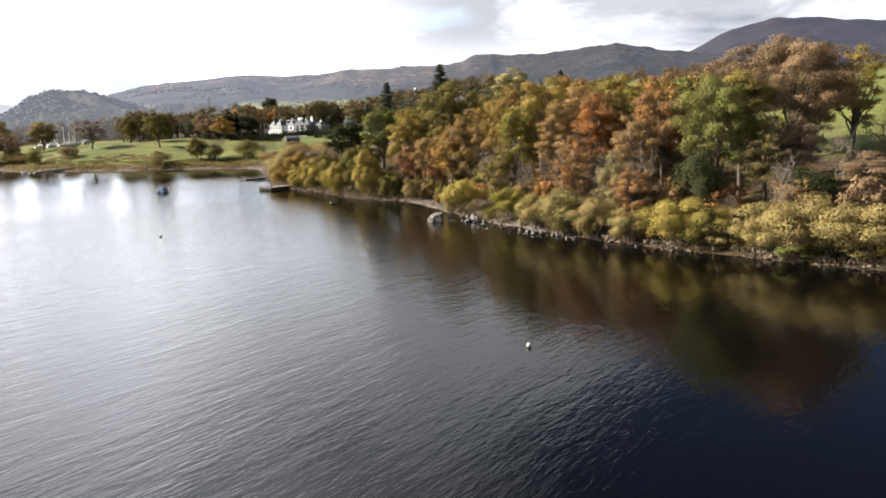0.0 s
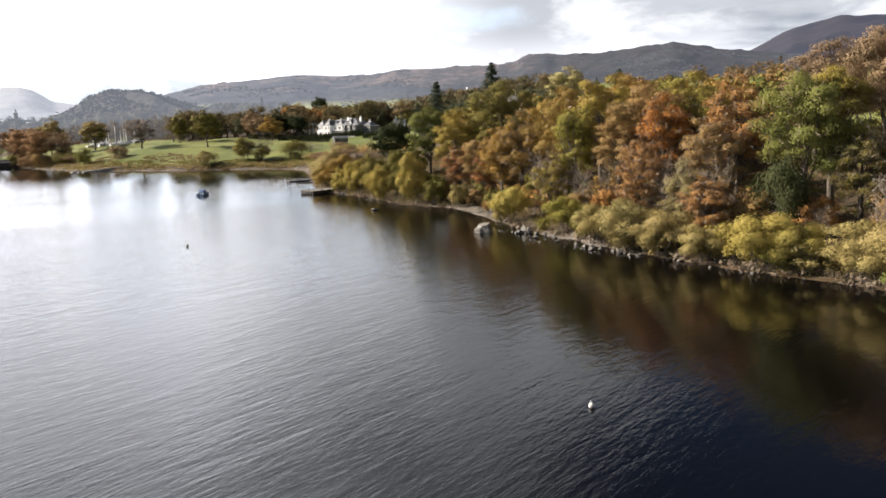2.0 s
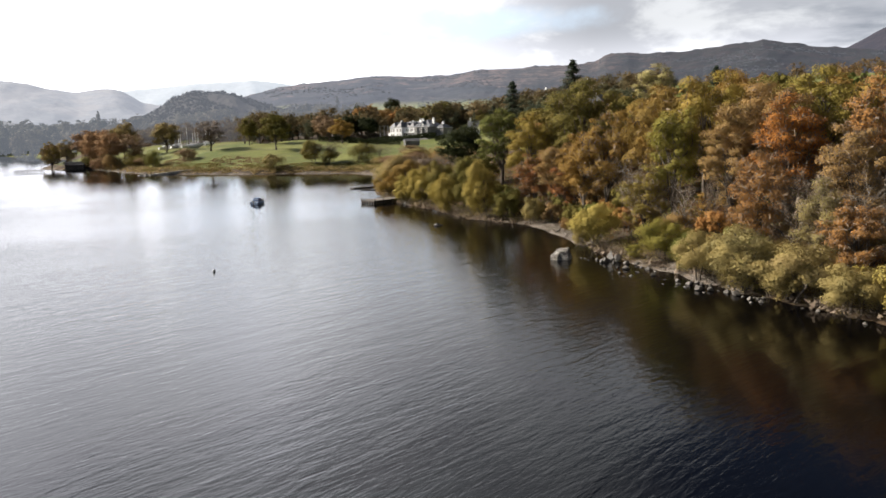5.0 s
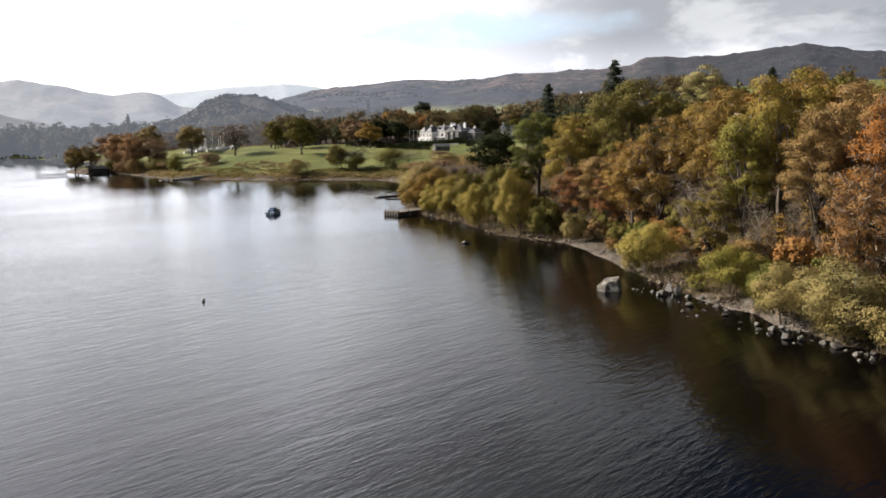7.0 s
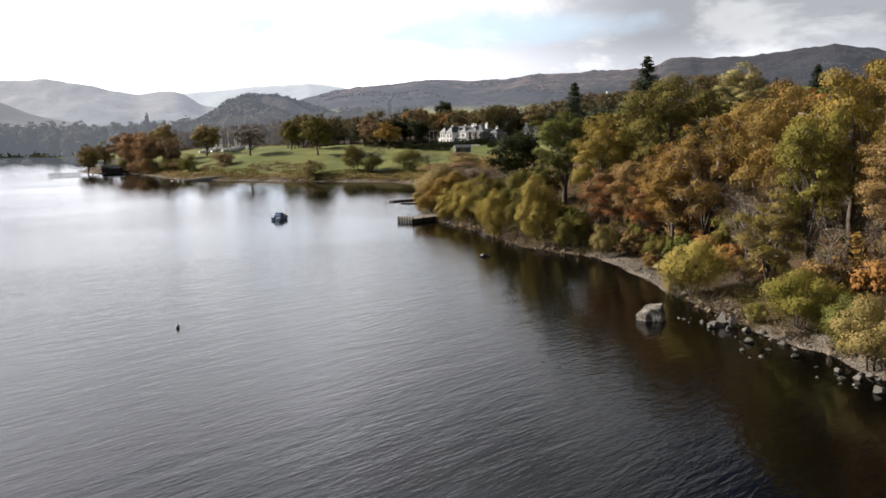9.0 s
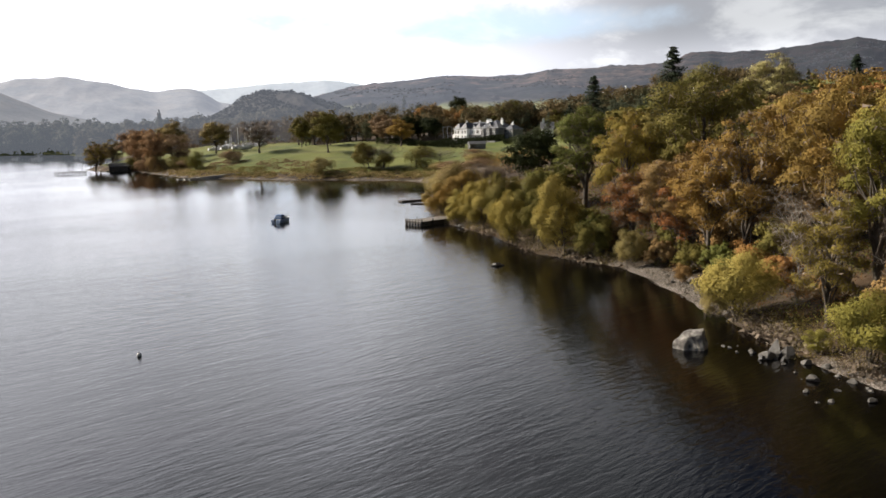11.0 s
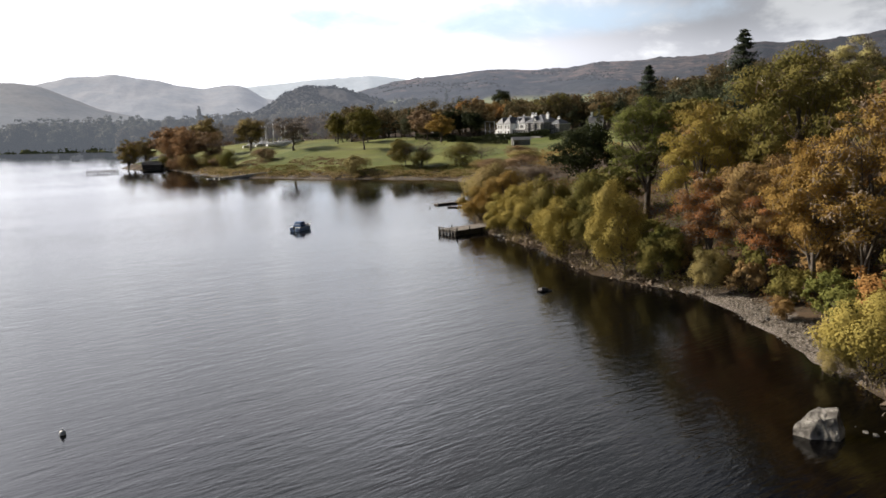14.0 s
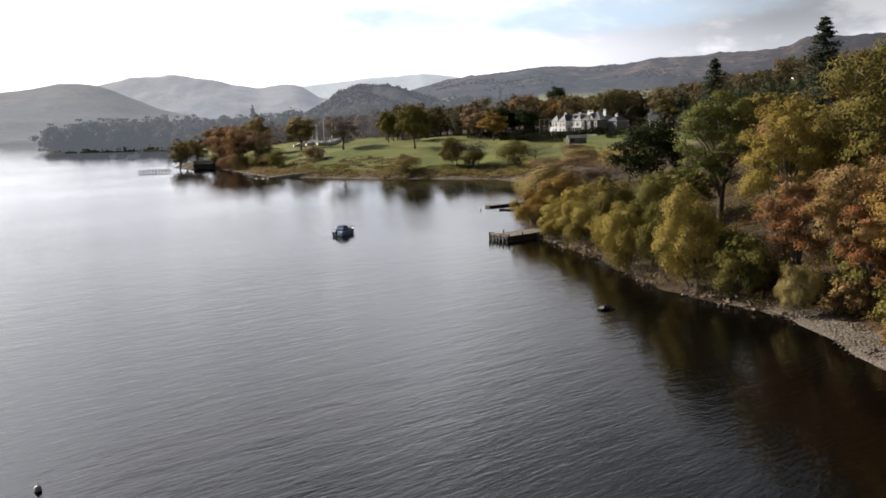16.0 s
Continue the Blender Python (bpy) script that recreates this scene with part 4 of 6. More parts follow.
FILL = [("back0", "brown"), ("back1", "olive"), ("back2", "olive"), ("back0", "ochre"), ("back1", "brown"), ("back2", "green"), ("back1", "russet"), ("back0", "olive")]
for gx in np.arange(-40, 130, 11.2):
    for gy in np.arange(84, 315, 11.2):
        x, y = gx + rng.uniform(-3, 3), gy + rng.uniform(-3, 3)
        d = float(inland(np.array([x]), np.array([y]))[0])
        deep = 48 + 0.5 * max(0, y - 140)
        if d < 9 or d > deep or (y > 200 and x < -16) or (x > 50 and y < 175):
            continue
        if any((x - a) ** 2 + (y - b) ** 2 < (0.30 * (w_ + 9)) ** 2 for a, b, w_ in SPOTS):
            continue
        key, hue = FILL[int(rng.integers(0, len(FILL)))]
        z = ground_z(x, y)
        grow = (9.5 if y < 200 else 8.5) + rng.uniform(-1.5, 2.0)
        plant(key, x, y, z + grow * min(1, 0.62 + d / 60), rng.uniform(7.5, 10.5), hue)

# parkland trees on the lawn and the point
LAWN = [
    ("far0", -124.1, 364.0, 23.4, 13, "olive"), ("far1", -147.3, 392.2, 22.3, 10, "olive"), ("far2", -136.3, 397.4, 21.4, 10, "olive"), ("far0", -194.3, 403.3, 21.5, 15, "tan"), ("winter", -156.4, 370.6, 20.5, 14, "twigs"),
    ("far1", -206.5, 373.9, 16.8, 15, "faded"), ("far2", -218.7, 383.6, 18.3, 16, "faded"), ("far0", -228.1, 391.5, 18.5, 16, "faded"), ("far1", -213.4, 397.4, 21.6, 15, "tan"), ("winter", -196.6, 376.0, 16.0, 15, "dusky"),
    # the wide olive shrub at (-190, 365) stands in for tree shadow
    ("thin2", -237.7, 388.5, 14.1, 11, "tan"), ("thin0", -239.5, 378.8, 12.8, 10.5, "gold_green"), ("far1", -101.8, 388.5, 20.6, 12, "ochre"), ("bush2", -203, 369, 6.5, 8, "brown"), ("bush1", -213, 376, 6.5, 8, "faded"), ("bush3", -224, 385, 7.0, 8, "olive"), ("bush0", -196, 378, 9.0, 9, "dusky"), ("bush0", -190, 365, 7.0, 11, "olive"), ("bush2", -184, 361, 5.4, 7, "dusky"),
    ("willow0", -98.5, 332.5, 12.2, 9, "olive"), ("bare2", -91.5, 333.5, 12.5, 14, "twigs"), ("bush3", -91, 331, 8.6, 7, "olive"), ("bush1", -112.5, 327.5, 7.2, 8, "tan"), ("bush2", -77.5, 331.0, 10.0, 10, "olive"),
    ("bare1", -71.0, 331.5, 10.5, 12, "twigs"), ("bush0", -172.7, 349.1, 9.0, 7, "green"), ("bush1", -66.0, 316.6, 6.0, 8, "tan"), ("bush2", -59.0, 300.8, 6.5, 9, "dusky"), ("bush3", -158.8, 352.7, 9.4, 8, "dusky"),
    ("bush0", -60.3, 336.0, 9.4, 10, "dusky"), ("bush3", -54.9, 321.8, 8.5, 10, "tan"), ("far2", -112, 402, 21, 12, "dusky"), ("bush1", -52.0, 298, 8.0, 9, "dusky"),
    ("far1", -118, 412, 23, 13, "dusky"), ("far2", -256, 404, 12, 11, "dusky"),
]
for key, x, y, top, wide, hue in LAWN:
    plant(key, x, y, top, wide, hue, "on the lakeside lawn", "trees of the lawn and point")

# the taller trees that stand over the white house
for key, x, y, top, wide, hue in [
        ("far0", -108.0, 420.5, 22.3, 12, "dark"), ("far1", -104.5, 424.8, 23.0, 11, "dark"), ("far2", -97.3, 418.4, 21.6, 10, "dark"), ("far0", -107.4, 446.0, 27.5, 14, "russet"),
        ("far1", -102.3, 452.0, 28.0, 13, "brown"), ("far2", -94.8, 445.8, 26.0, 12, "brown"), ("far0", -94.7, 466.0, 32.3, 11, "dark"), ("far1", -87.3, 439.4, 25.6, 10, "russet"),
        ("far2", -83.3, 448.4, 26.6, 13, "olive"), ("far0", -78.6, 452.4, 26.8, 14, "olive"), ("far1", -69.3, 434.7, 26.0, 12, "olive"), ("far2", -63.4, 432.7, 28.4, 15, "olive"),
        ("far0", -60.6, 450.3, 27.0, 13, "olive"), ("conifer1", -53.2, 435.1, 26.4, 8, "needles"), ("conifer1", -46.2, 427.9, 27.4, 9, "needles"), ("far1", -40.3, 418.4, 23.6, 12, "olive"),
        ("far2", -52.1, 452.4, 24.5, 12, "brown"), ("conifer1", -37.3, 431.7, 26.0, 9, "needles")]:
    plant(key, x, y, top, wide, hue, "behind the white house", "tall trees behind the house")


def far_wood(name, label, hue, spots, seed, leaves=230, size=1.5, distant=False):
    """Distant woodland: many trees, each with its own stem and ragged crown."""
    rng = np.random.default_rng(seed)
    protos = [broadleaf(seed + k, 15, 11, 0.2, 30, leaves, size, squash=0.9, inner=0.15, bough=0.13, tilt=0.35) for k in range(3)] + [spruce(seed, 18, 7, 9, leaves, size)]
    tv, tf, cv, cf, nt_, nc = [], [], [], [], 0, 0
    for x, y, tall, wide, kind in spots:
        (a, fa), (b, fb) = protos[kind]
        turn = rng.uniform(0, 6.28)
        rot = np.array([[math.cos(turn), -math.sin(turn), 0], [math.sin(turn), math.cos(turn), 0], [0, 0, 1]])
        grow = np.array([wide / 11, wide / 11, tall / 15])
        foot = np.array([x, y, ground_z(x, y)])
        cv.append((b @ rot.T) * grow + foot)
        cf.append(fb + nc)
        nc += len(b)
        keep = 7 * 5
        tv.append((a[:keep] @ rot.T) * grow + foot)
        tf += [tuple(v + nt_ for v in f) for f in fa if max(f) < keep]
        nt_ += min(keep, len(a))
    # distant woods take the leaves whose glow imitates haze
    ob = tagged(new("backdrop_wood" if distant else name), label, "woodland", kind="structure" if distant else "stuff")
    piece("stems", mesh_from("stems", np.concatenate(tv), tf, LEAF[hue] if distant else BARK), ob)
    piece("crowns", mesh_from("crowns", np.concatenate(cv), np.concatenate(cf), LEAF[hue]), ob)


def scatter(seed, n, x0, x1, y0, y1, tall, keep=None, firs=0.15, near=7.0):
    rng = np.random.default_rng(seed)
    out = []
    for _ in range(n * 6):
        x, y = rng.uniform(x0, x1), rng.uniform(y0, y1)
        if keep and not keep(x, y):
            continue
        if any((x - o[0]) ** 2 + (y - o[1]) ** 2 < near ** 2 for o in out):
            continue
        k = 3 if rng.uniform() < firs else int(rng.integers(0, 3))
        t = tall * rng.uniform(0.7, 1.15)
        out.append((x, y, t, t * rng.uniform(0.6, 0.95) * (0.8 if k == 3 else 1), k))
        if len(out) >= n:
            break
    return out


def on_land(x, y, d=6):
    return float(inland(np.array([x]), np.array([y]))[0]) > d


far_wood("far_wood", "autumn mixed wood behind the white house", "far_mixed", scatter(1, 105, -168, 45, 420, 462, 15, None, 0.0, 6.5), 201, 1050, 0.88)
far_wood("far_wood", "dark evergreen trees behind the white house", "far_dark", scatter(2, 62, -160, 20, 414, 450, 10.5, firs=0.12), 211, 1100, 0.8)
far_wood("far_wood", "dark trees between the house and the bank", "far_dark", scatter(3, 60, -36, 40, 290, 420, 10, lambda x, y: x > -28 + 0.1 * (y - 335) or y > 405, firs=0.2, near=6), 221, 950, 0.92)
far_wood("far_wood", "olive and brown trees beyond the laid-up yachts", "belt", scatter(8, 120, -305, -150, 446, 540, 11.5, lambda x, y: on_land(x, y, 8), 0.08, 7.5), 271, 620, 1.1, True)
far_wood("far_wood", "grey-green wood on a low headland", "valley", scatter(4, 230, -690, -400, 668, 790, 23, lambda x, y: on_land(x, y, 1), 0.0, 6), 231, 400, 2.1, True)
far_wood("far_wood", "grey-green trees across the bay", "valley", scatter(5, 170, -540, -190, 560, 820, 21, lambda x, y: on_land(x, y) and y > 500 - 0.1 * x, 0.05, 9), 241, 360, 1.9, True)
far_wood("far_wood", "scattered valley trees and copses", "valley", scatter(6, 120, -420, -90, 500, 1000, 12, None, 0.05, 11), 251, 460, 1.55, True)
far_wood("far_wood", "trees along the hill fields", "far_mixed", scatter(7, 60, 80, 420, 190, 620, 10, None, 0.05, 14), 261, 600, 1.2)


def hill_trees(label, spread, seed, n, low, high, hue, keep=None):
    """Woods on a far hill: ragged little crowns that break its slope and skyline."""
    verts, rows, cols = spread
    rng = np.random.default_rng(seed)
    grid = verts.reshape(-1, cols, 3)
    j, i = rng.integers(int(rows * low), int(rows * high) + 1, n * 3), rng.integers(0, cols, n * 3)
    spots = grid[j, i]
    patchy = np.array([noise.noise(Vector((x / 120, y / 120, seed))) for x, y, _ in spots])
    spots = spots[(patchy > (-1 if keep is None else keep))][:n]
    per = 9
    c = np.repeat(spots, per, 0)
    grow = np.repeat(rng.uniform(0.7, 1.25, len(spots)), per)[:, None]
    e = rng.normal(0, 1, (len(c), 3))
    e /= np.linalg.norm(e, axis=1, keepdims=True)
    e[:, 2] = np.abs(e[:, 2])
    at = c + e * np.array([2.4, 2.4, 2.6]) * grow * rng.uniform(0.6, 1, (len(c), 1))
    v, f = cards(rng, at, e, 2.1, 1.9, 0.25, 3)
    tagged(new("backdrop_wood", mesh_from("backdrop_wood", v, f, LEAF[hue])), label, "woodland", kind="structure")


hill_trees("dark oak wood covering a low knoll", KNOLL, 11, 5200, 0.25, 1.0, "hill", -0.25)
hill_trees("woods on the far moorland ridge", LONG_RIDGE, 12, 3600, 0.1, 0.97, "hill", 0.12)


# ---- rocks along the shore ----
def rock_mesh(seed, mat, rough=0.2, detail=3, hard=0.97):
    bm = bmesh.new()
    bmesh.ops.create_icosphere(bm, subdivisions=detail, radius=1.0)
    off = Vector((seed * 3.7, seed * 1.9, seed * 5.3))
    for v in bm.verts:
        p = v.co.copy()
        n = noise.fractal(p * 0.9 + off, 1.0, 2.0, 4) * rough * 1.6 + 0.09 * noise.noise(p * 4 + off) + 0.05 * noise.noise(p * 9 + off)
        v.co = p * (1 + n)
        for cut in range(12):
            d = Vector((math.cos(seed + cut * 1.7), math.sin(seed * 2 + cut * 2.3), 0.8 * math.cos(seed * 3 + cut * 1.3))).normalized()
            over = v.co.dot(d) - (0.62 + 0.12 * math.sin(seed * 5 + cut))
            if over > 0:
                v.co -= d * over * hard
    me = bpy.data.meshes.new("rock")
    bm.to_mesh(me)
    bm.free()
    me.materials.append(mat)
    return me


ROCKS = [rock_mesh(k, ROCK) for k in range(6)]
DARK_ROCKS = [rock_mesh(k + 40, DARK_ROCK, 0.3) for k in range(3)]


def rock(x, y, wide, high=0.62, me=None, label="weathered grey rock in the shallows", turn=0.0, low=0.25):
    k = int(abs(x * 7.3 + y * 3.1)) % 6
    ob = new("rock", me or ROCKS[k])
    r = wide * 0.44
    ob.matrix_basis = pose(x, y, max(ground_z(x, y), -0.1) + r * high * (1 - 2 * low), 0, 0, turn or (x * 71 + y * 37) % 360) @ Matrix.Diagonal((r, r * 0.8, r * high, 1))
    return tagged(ob, label, "rock", "rocks along the shore")


for x, y, wide in [(4.0, 124.3, 1.7), (1.8, 126.7, 0.62), (1.0, 127.9, 0.3), (6.2, 119.6, 1.3), (7.5, 122.4, 1.0), (8.5, 119.5, 0.95), (7.2, 117.6, 0.7), (5.6, 115.1, 0.45),
                   (6.4, 115.4, 0.7), (8.7, 115.9, 1.0), (10.8, 112.5, 1.0), (10.6, 110.9, 0.75), (11.7, 111.1, 1.2), (12.6, 111.6, 0.9), (12.2, 108.3, 1.55), (13.2, 108.0, 1.1),
                   (12.5, 106.9, 0.5), (14.6, 107.0, 1.0), (15.6, 105.2, 0.55), (16.4, 104.7, 0.5), (17.2, 104.3, 0.9), (20.5, 99.4, 0.75), (19.6, 100.6, 0.5), (22.8, 95.2, 0.7),
                   (24.3, 94.2, 0.6), (25.2, 92.4, 0.6), (26.0, 91.6, 0.75), (28.2, 89.8, 0.4), (29.9, 88.6, 0.4), (29.0, 89.4, 0.3), (3.2, 125.6, 0.8), (4.9, 122.9, 0.7), (5.2, 125.2, 1.2),
                   (9.6, 113.4, 0.5), (13.9, 107.9, 0.5), (2.4, 127.4, 0.4), (-14.8, 167.0, 0.7), (-16.6, 169.0, 0.6), (-34.2, 197.0, 1.7), (-35.2, 198.4, 1.1), (-33.2, 195.2, 1.0), (-1.6, 150.6, 0.6)]:
    rock(x, y, wide)
rng = np.random.default_rng(41)
for cx, cy, spread, n in [(7.6, 119.2, 1.7, 6), (12.0, 109.6, 1.6, 9), (4.3, 124.6, 1.0, 5), (2.2, 127.0, 0.8, 4), (17.0, 103.6, 1.2, 5)]:
    for k in range(n):
        rock(cx + rng.normal(0, spread), cy + rng.normal(0, spread), rng.uniform(0.25, 0.7), rng.uniform(0.5, 0.9))

for x, y, wide, high in [(4.7, 125.3, 1.6, 1.25), (5.5, 124.7, 1.4, 1.1), (3.7, 124.0, 0.9, 0.8), (5.0, 123.6, 0.8, 0.9), (6.4, 123.4, 1.1, 0.7), (15.2, 105.9, 1.3, 0.7), (16.0, 103.9, 0.9, 0.7)]:
    rock(x, y, wide, high, DARK_ROCKS[int(wide * 10) % 3] if y > 123.5 else None, "dark wet rock heaped at the shore" if y > 123.5 else "weathered grey rock in the shallows")


def boulder_mesh():
    """A broad split boulder: a flat top that slopes to a low blunt nose, a steep end and a dark hollow in front."""
    bm = bmesh.new()
    for c in [(-1.30, -0.05, -0.8), (-0.55, -0.80, -0.8), (0.75, -0.85, -0.8), (1.28, 0.05, -0.8), (0.6, 0.95, -0.8), (-0.8, 0.8, -0.8), (-1.34, 0.0, 0.38), (-0.72, -0.62, 0.20),
              (-0.55, 0.05, 1.02), (-0.30, -0.52, 0.82), (0.62, -0.55, 0.98), (0.98, 0.25, 1.16), (0.2, 0.62, 1.12), (1.24, -0.20, 0.35), (0.72, -0.92, 0.10)]:
        bm.verts.new(c)
    bmesh.ops.convex_hull(bm, input=bm.verts[:])
    bmesh.ops.subdivide_edges(bm, edges=bm.edges[:], cuts=9, use_grid_fill=True)
    for v in bm.verts:
        n = 0.05 * noise.fractal(v.co * 2.3, 0.9, 2.1, 5) + 0.05 * noise.noise(v.co * 1.2 + Vector((3, 1, 7)))
        hollow = math.exp(-((v.co.x + 0.28) / 0.20) ** 2 - ((v.co.z - 0.25) / 0.26) ** 2) * smooth(-0.2, -0.6, v.co.y)
        crack = math.exp(-((v.co.x - 0.34 + 0.45 * v.co.z) / 0.06) ** 2) * smooth(0.2, -0.5, v.co.y)
        v.co *= 1 + n - 0.42 * float(hollow) - 0.07 * float(crack)
    me = bpy.data.meshes.new("boulder")
    bm.to_mesh(me)
    bm.free()
    me.materials.append(PALE_ROCK)
    return me


boulder = new("boulder", boulder_mesh())
boulder.matrix_basis = pose(-1.0, 126.2, 0.05, 0, 0, 12) @ Matrix.Diagonal((0.98, 1.0, 1.12, 1))
tagged(boulder, "large pale lichened boulder standing in the shallows", "boulder")
for dx, dy, wide in [(-0.1, 0.0, 1.9), (0.55, 0.1, 1.0)]:
    ob = rock(-21.5 + dx, 160.1 + dy, wide, 0.46, rock_mesh(31 + int(wide * 3), DARK_ROCK), "wet black rock breaking the water", 40, 0.25)


def gravel(seed, n):
    """Shore gravel and cobbles of the little bay."""
    rng = np.random.default_rng(seed)
    cube = np.array([(-1, -1, -1), (1, -1, -1), (1, 1, -1), (-1, 1, -1), (-0.6, -0.6, 1), (0.6, -0.6, 1), (0.6, 0.6, 1), (-0.6, 0.6, 1)], float)
    sides = np.array([(4, 5, 6, 7), (0, 1, 5, 4), (1, 2, 6, 5), (2, 3, 7, 6), (3, 0, 4, 7)])
    xs, ys = rng.uniform(-14, 24, n * 14), rng.uniform(96, 170, n * 14)
    d = inland(xs, ys)
    bay = np.exp(-((xs + 2) ** 2 + (ys - 150) ** 2) / 15 ** 2) + 0.5 * np.exp(-((xs - 10.5) ** 2 + (ys - 114) ** 2) / 8 ** 2)
    ok = (d > -0.8) & (d < 3.4) & (rng.uniform(0, 1, len(xs)) < bay * 1.2)
    xs, ys = xs[ok][:n], ys[ok][:n]
    zs = height(xs, ys)
    verts, faces = [], []
    for k in range(len(xs)):
        r = 0.03 + 0.08 * rng.uniform() ** 3
        a = rng.uniform(0, 6.28)
        m = np.array([[math.cos(a), -math.sin(a), 0], [math.sin(a), math.cos(a), 0], [0, 0, 1]])
        verts.append(((cube + rng.normal(0, 0.18, (8, 3))) * (r, r * 0.75, r * 0.5)) @ m.T + (xs[k], ys[k], zs[k] + r * 0.3))
        faces.append(sides + 8 * k)
    me = mesh_from("shore_gravel", np.concatenate(verts), np.concatenate(faces), GRAVEL)
    tagged(new("shore_gravel", me), "grey cobbles and gravel strewn along the beach", "gravel", kind="stuff")


gravel(3, 5600)


def undergrowth(name, label, category, mat, seed, n, x0, x1, y0, y1, lo, hi, tall, size, keep=None, per=26):
    """Bracken, brambles or reeds: many small blades in tufts on the bank."""
    rng = np.random.default_rng(seed)
    xs, ys = rng.uniform(x0, x1, n * 8), rng.uniform(y0, y1, n * 8)
    d = inland(xs, ys)
    ok = (d > lo) & (d < hi)
    if keep is not None:
        ok &= keep(xs, ys)
    xs, ys = xs[ok][:n], ys[ok][:n]
    cx, cy = np.repeat(xs, per), np.repeat(ys, per)
    off = rng.normal(0, 1, (len(cx), 3)) * (0.55, 0.55, 0.0)
    z = np.repeat(height(xs, ys), per) + rng.uniform(0.02, 1, len(cx)) ** 1.3 * np.repeat(tall * rng.uniform(0.5, 1.3, len(xs)), per)
    at = np.stack([cx, cy, z], 1) + off
    v, f = cards(rng, at, np.tile((0.0, -0.2, 0.9), (len(cx), 1)), size, size * 0.55, 1.3, 3)
    tagged(new(name, mesh_from(name, v, f, mat)), label, category, kind="stuff")


undergrowth("bracken", "rust-brown bracken and brambles under the trees", "bracken", BRACKEN, 5, 1300, -40, 66, 74, 235, 3.5, 40, 1.0, 0.23, None, 46)
undergrowth("undergrowth", "dull green brambles and ivy on the bank", "undergrowth", LEAF["green"], 6, 1300, -40, 66, 74, 235, 2.5, 32, 0.9, 0.22, None, 46)
undergrowth("bank_scrub", "grey leafless scrub hanging over the water's edge", "scrub", LEAF["twigs"], 9, 1200, -50, 60, 60, 225, -0.5, 3.2, 1.3, 0.13,
            lambda x, y: ((x + 2) ** 2 + (y - 150) ** 2 > 13 ** 2) & ((x - 10) ** 2 + (y - 115) ** 2 > 6 ** 2), 90)
undergrowth("bank_scrub", "dull olive scrub hanging over the water's edge", "scrub", LEAF["olive"], 10, 1100, -50, 60, 60, 225, -0.4, 3.6, 1.6, 0.13,
            lambda x, y: ((x + 2) ** 2 + (y - 150) ** 2 > 13 ** 2) & ((x - 10) ** 2 + (y - 115) ** 2 > 6 ** 2), 90)
undergrowth("driftwood", "washed-up twigs and dead branches along the waterline", "driftwood", LEAF["twigs"], 19, 900, -40, 55, 70, 215, -0.4, 1.6, 0.5, 0.55,
            lambda x, y: (x + 2) ** 2 + (y - 150) ** 2 > 12 ** 2, 22)
undergrowth("reeds", "dry tan reeds and grass along the lawn shore", "reeds", REED, 8, 900, -240, -60, 318, 395, 0.5, 7, 0.5, 0.6)

undergrowth("rough_grass", "rough tan and olive tussock grass on the lower lawn", "grass", TUSSOCK, 15, 900, -205, -62, 316, 356, 2, 12, 0.3, 0.45, lambda x, y: bumps(x, y, 0.16) > -0.2)
undergrowth("bracken", "low dull-brown tufts along the foot of the lawn", "bracken", LEAF["dusky"], 21, 260, -186, -112, 334, 366, 9, 22, 0.4, 0.42, lambda x, y: bumps(x, y, 0.1) > 0.1)
undergrowth("bank_scrub", "grey-brown scrub between the lawn and the wood", "scrub", LEAF["brown"], 17, 420, -62, -26, 255, 330, 4, 40, 1.8, 0.55)


# ---- buoys and the moored boat ----
def mooring_buoy(x, y, r):
    ob = thing("mooring_buoy", pose(x, y, 0.12), "round white mooring buoy with a dark waterline", "buoy", "mooring buoys")
    bm = bmesh.new()
    bmesh.ops.create_uvsphere(bm, u_segments=20, v_segments=12, radius=r)
    part("float", bm, BUOY_WHITE, ob, smooth_shade=True)
    bm = rodded((0, 0, r * 0.9), (0, 0, r * 1.15), r * 0.13, sides=10)
    part("fitting", bm, STEEL, ob, "steel fitting")
    bm = bmesh.new()
    for k in range(10):
        a, b = 2 * math.pi * k / 10, 2 * math.pi * (k + 1) / 10
        rod(bm, (0.28 * r * math.cos(a), 0, r * 1.2 + 0.28 * r * math.sin(a)), (0.28 * r * math.cos(b), 0, r * 1.2 + 0.28 * r * math.sin(b)), 0.02, sides=6)
    part("ring", bm, STEEL, ob, "steel mooring ring")
    bm = rodded((0, 0, -0.16), (0, 0, -0.09), r * 0.98, r * 1.02, sides=20)
    part("waterline_band", bm, DARK_TIMBER, ob, "dark band round the foot of the float")


mooring_buoy(5.6, 53.2, 0.17)
mooring_buoy(-40.7, 116.7, 0.17)


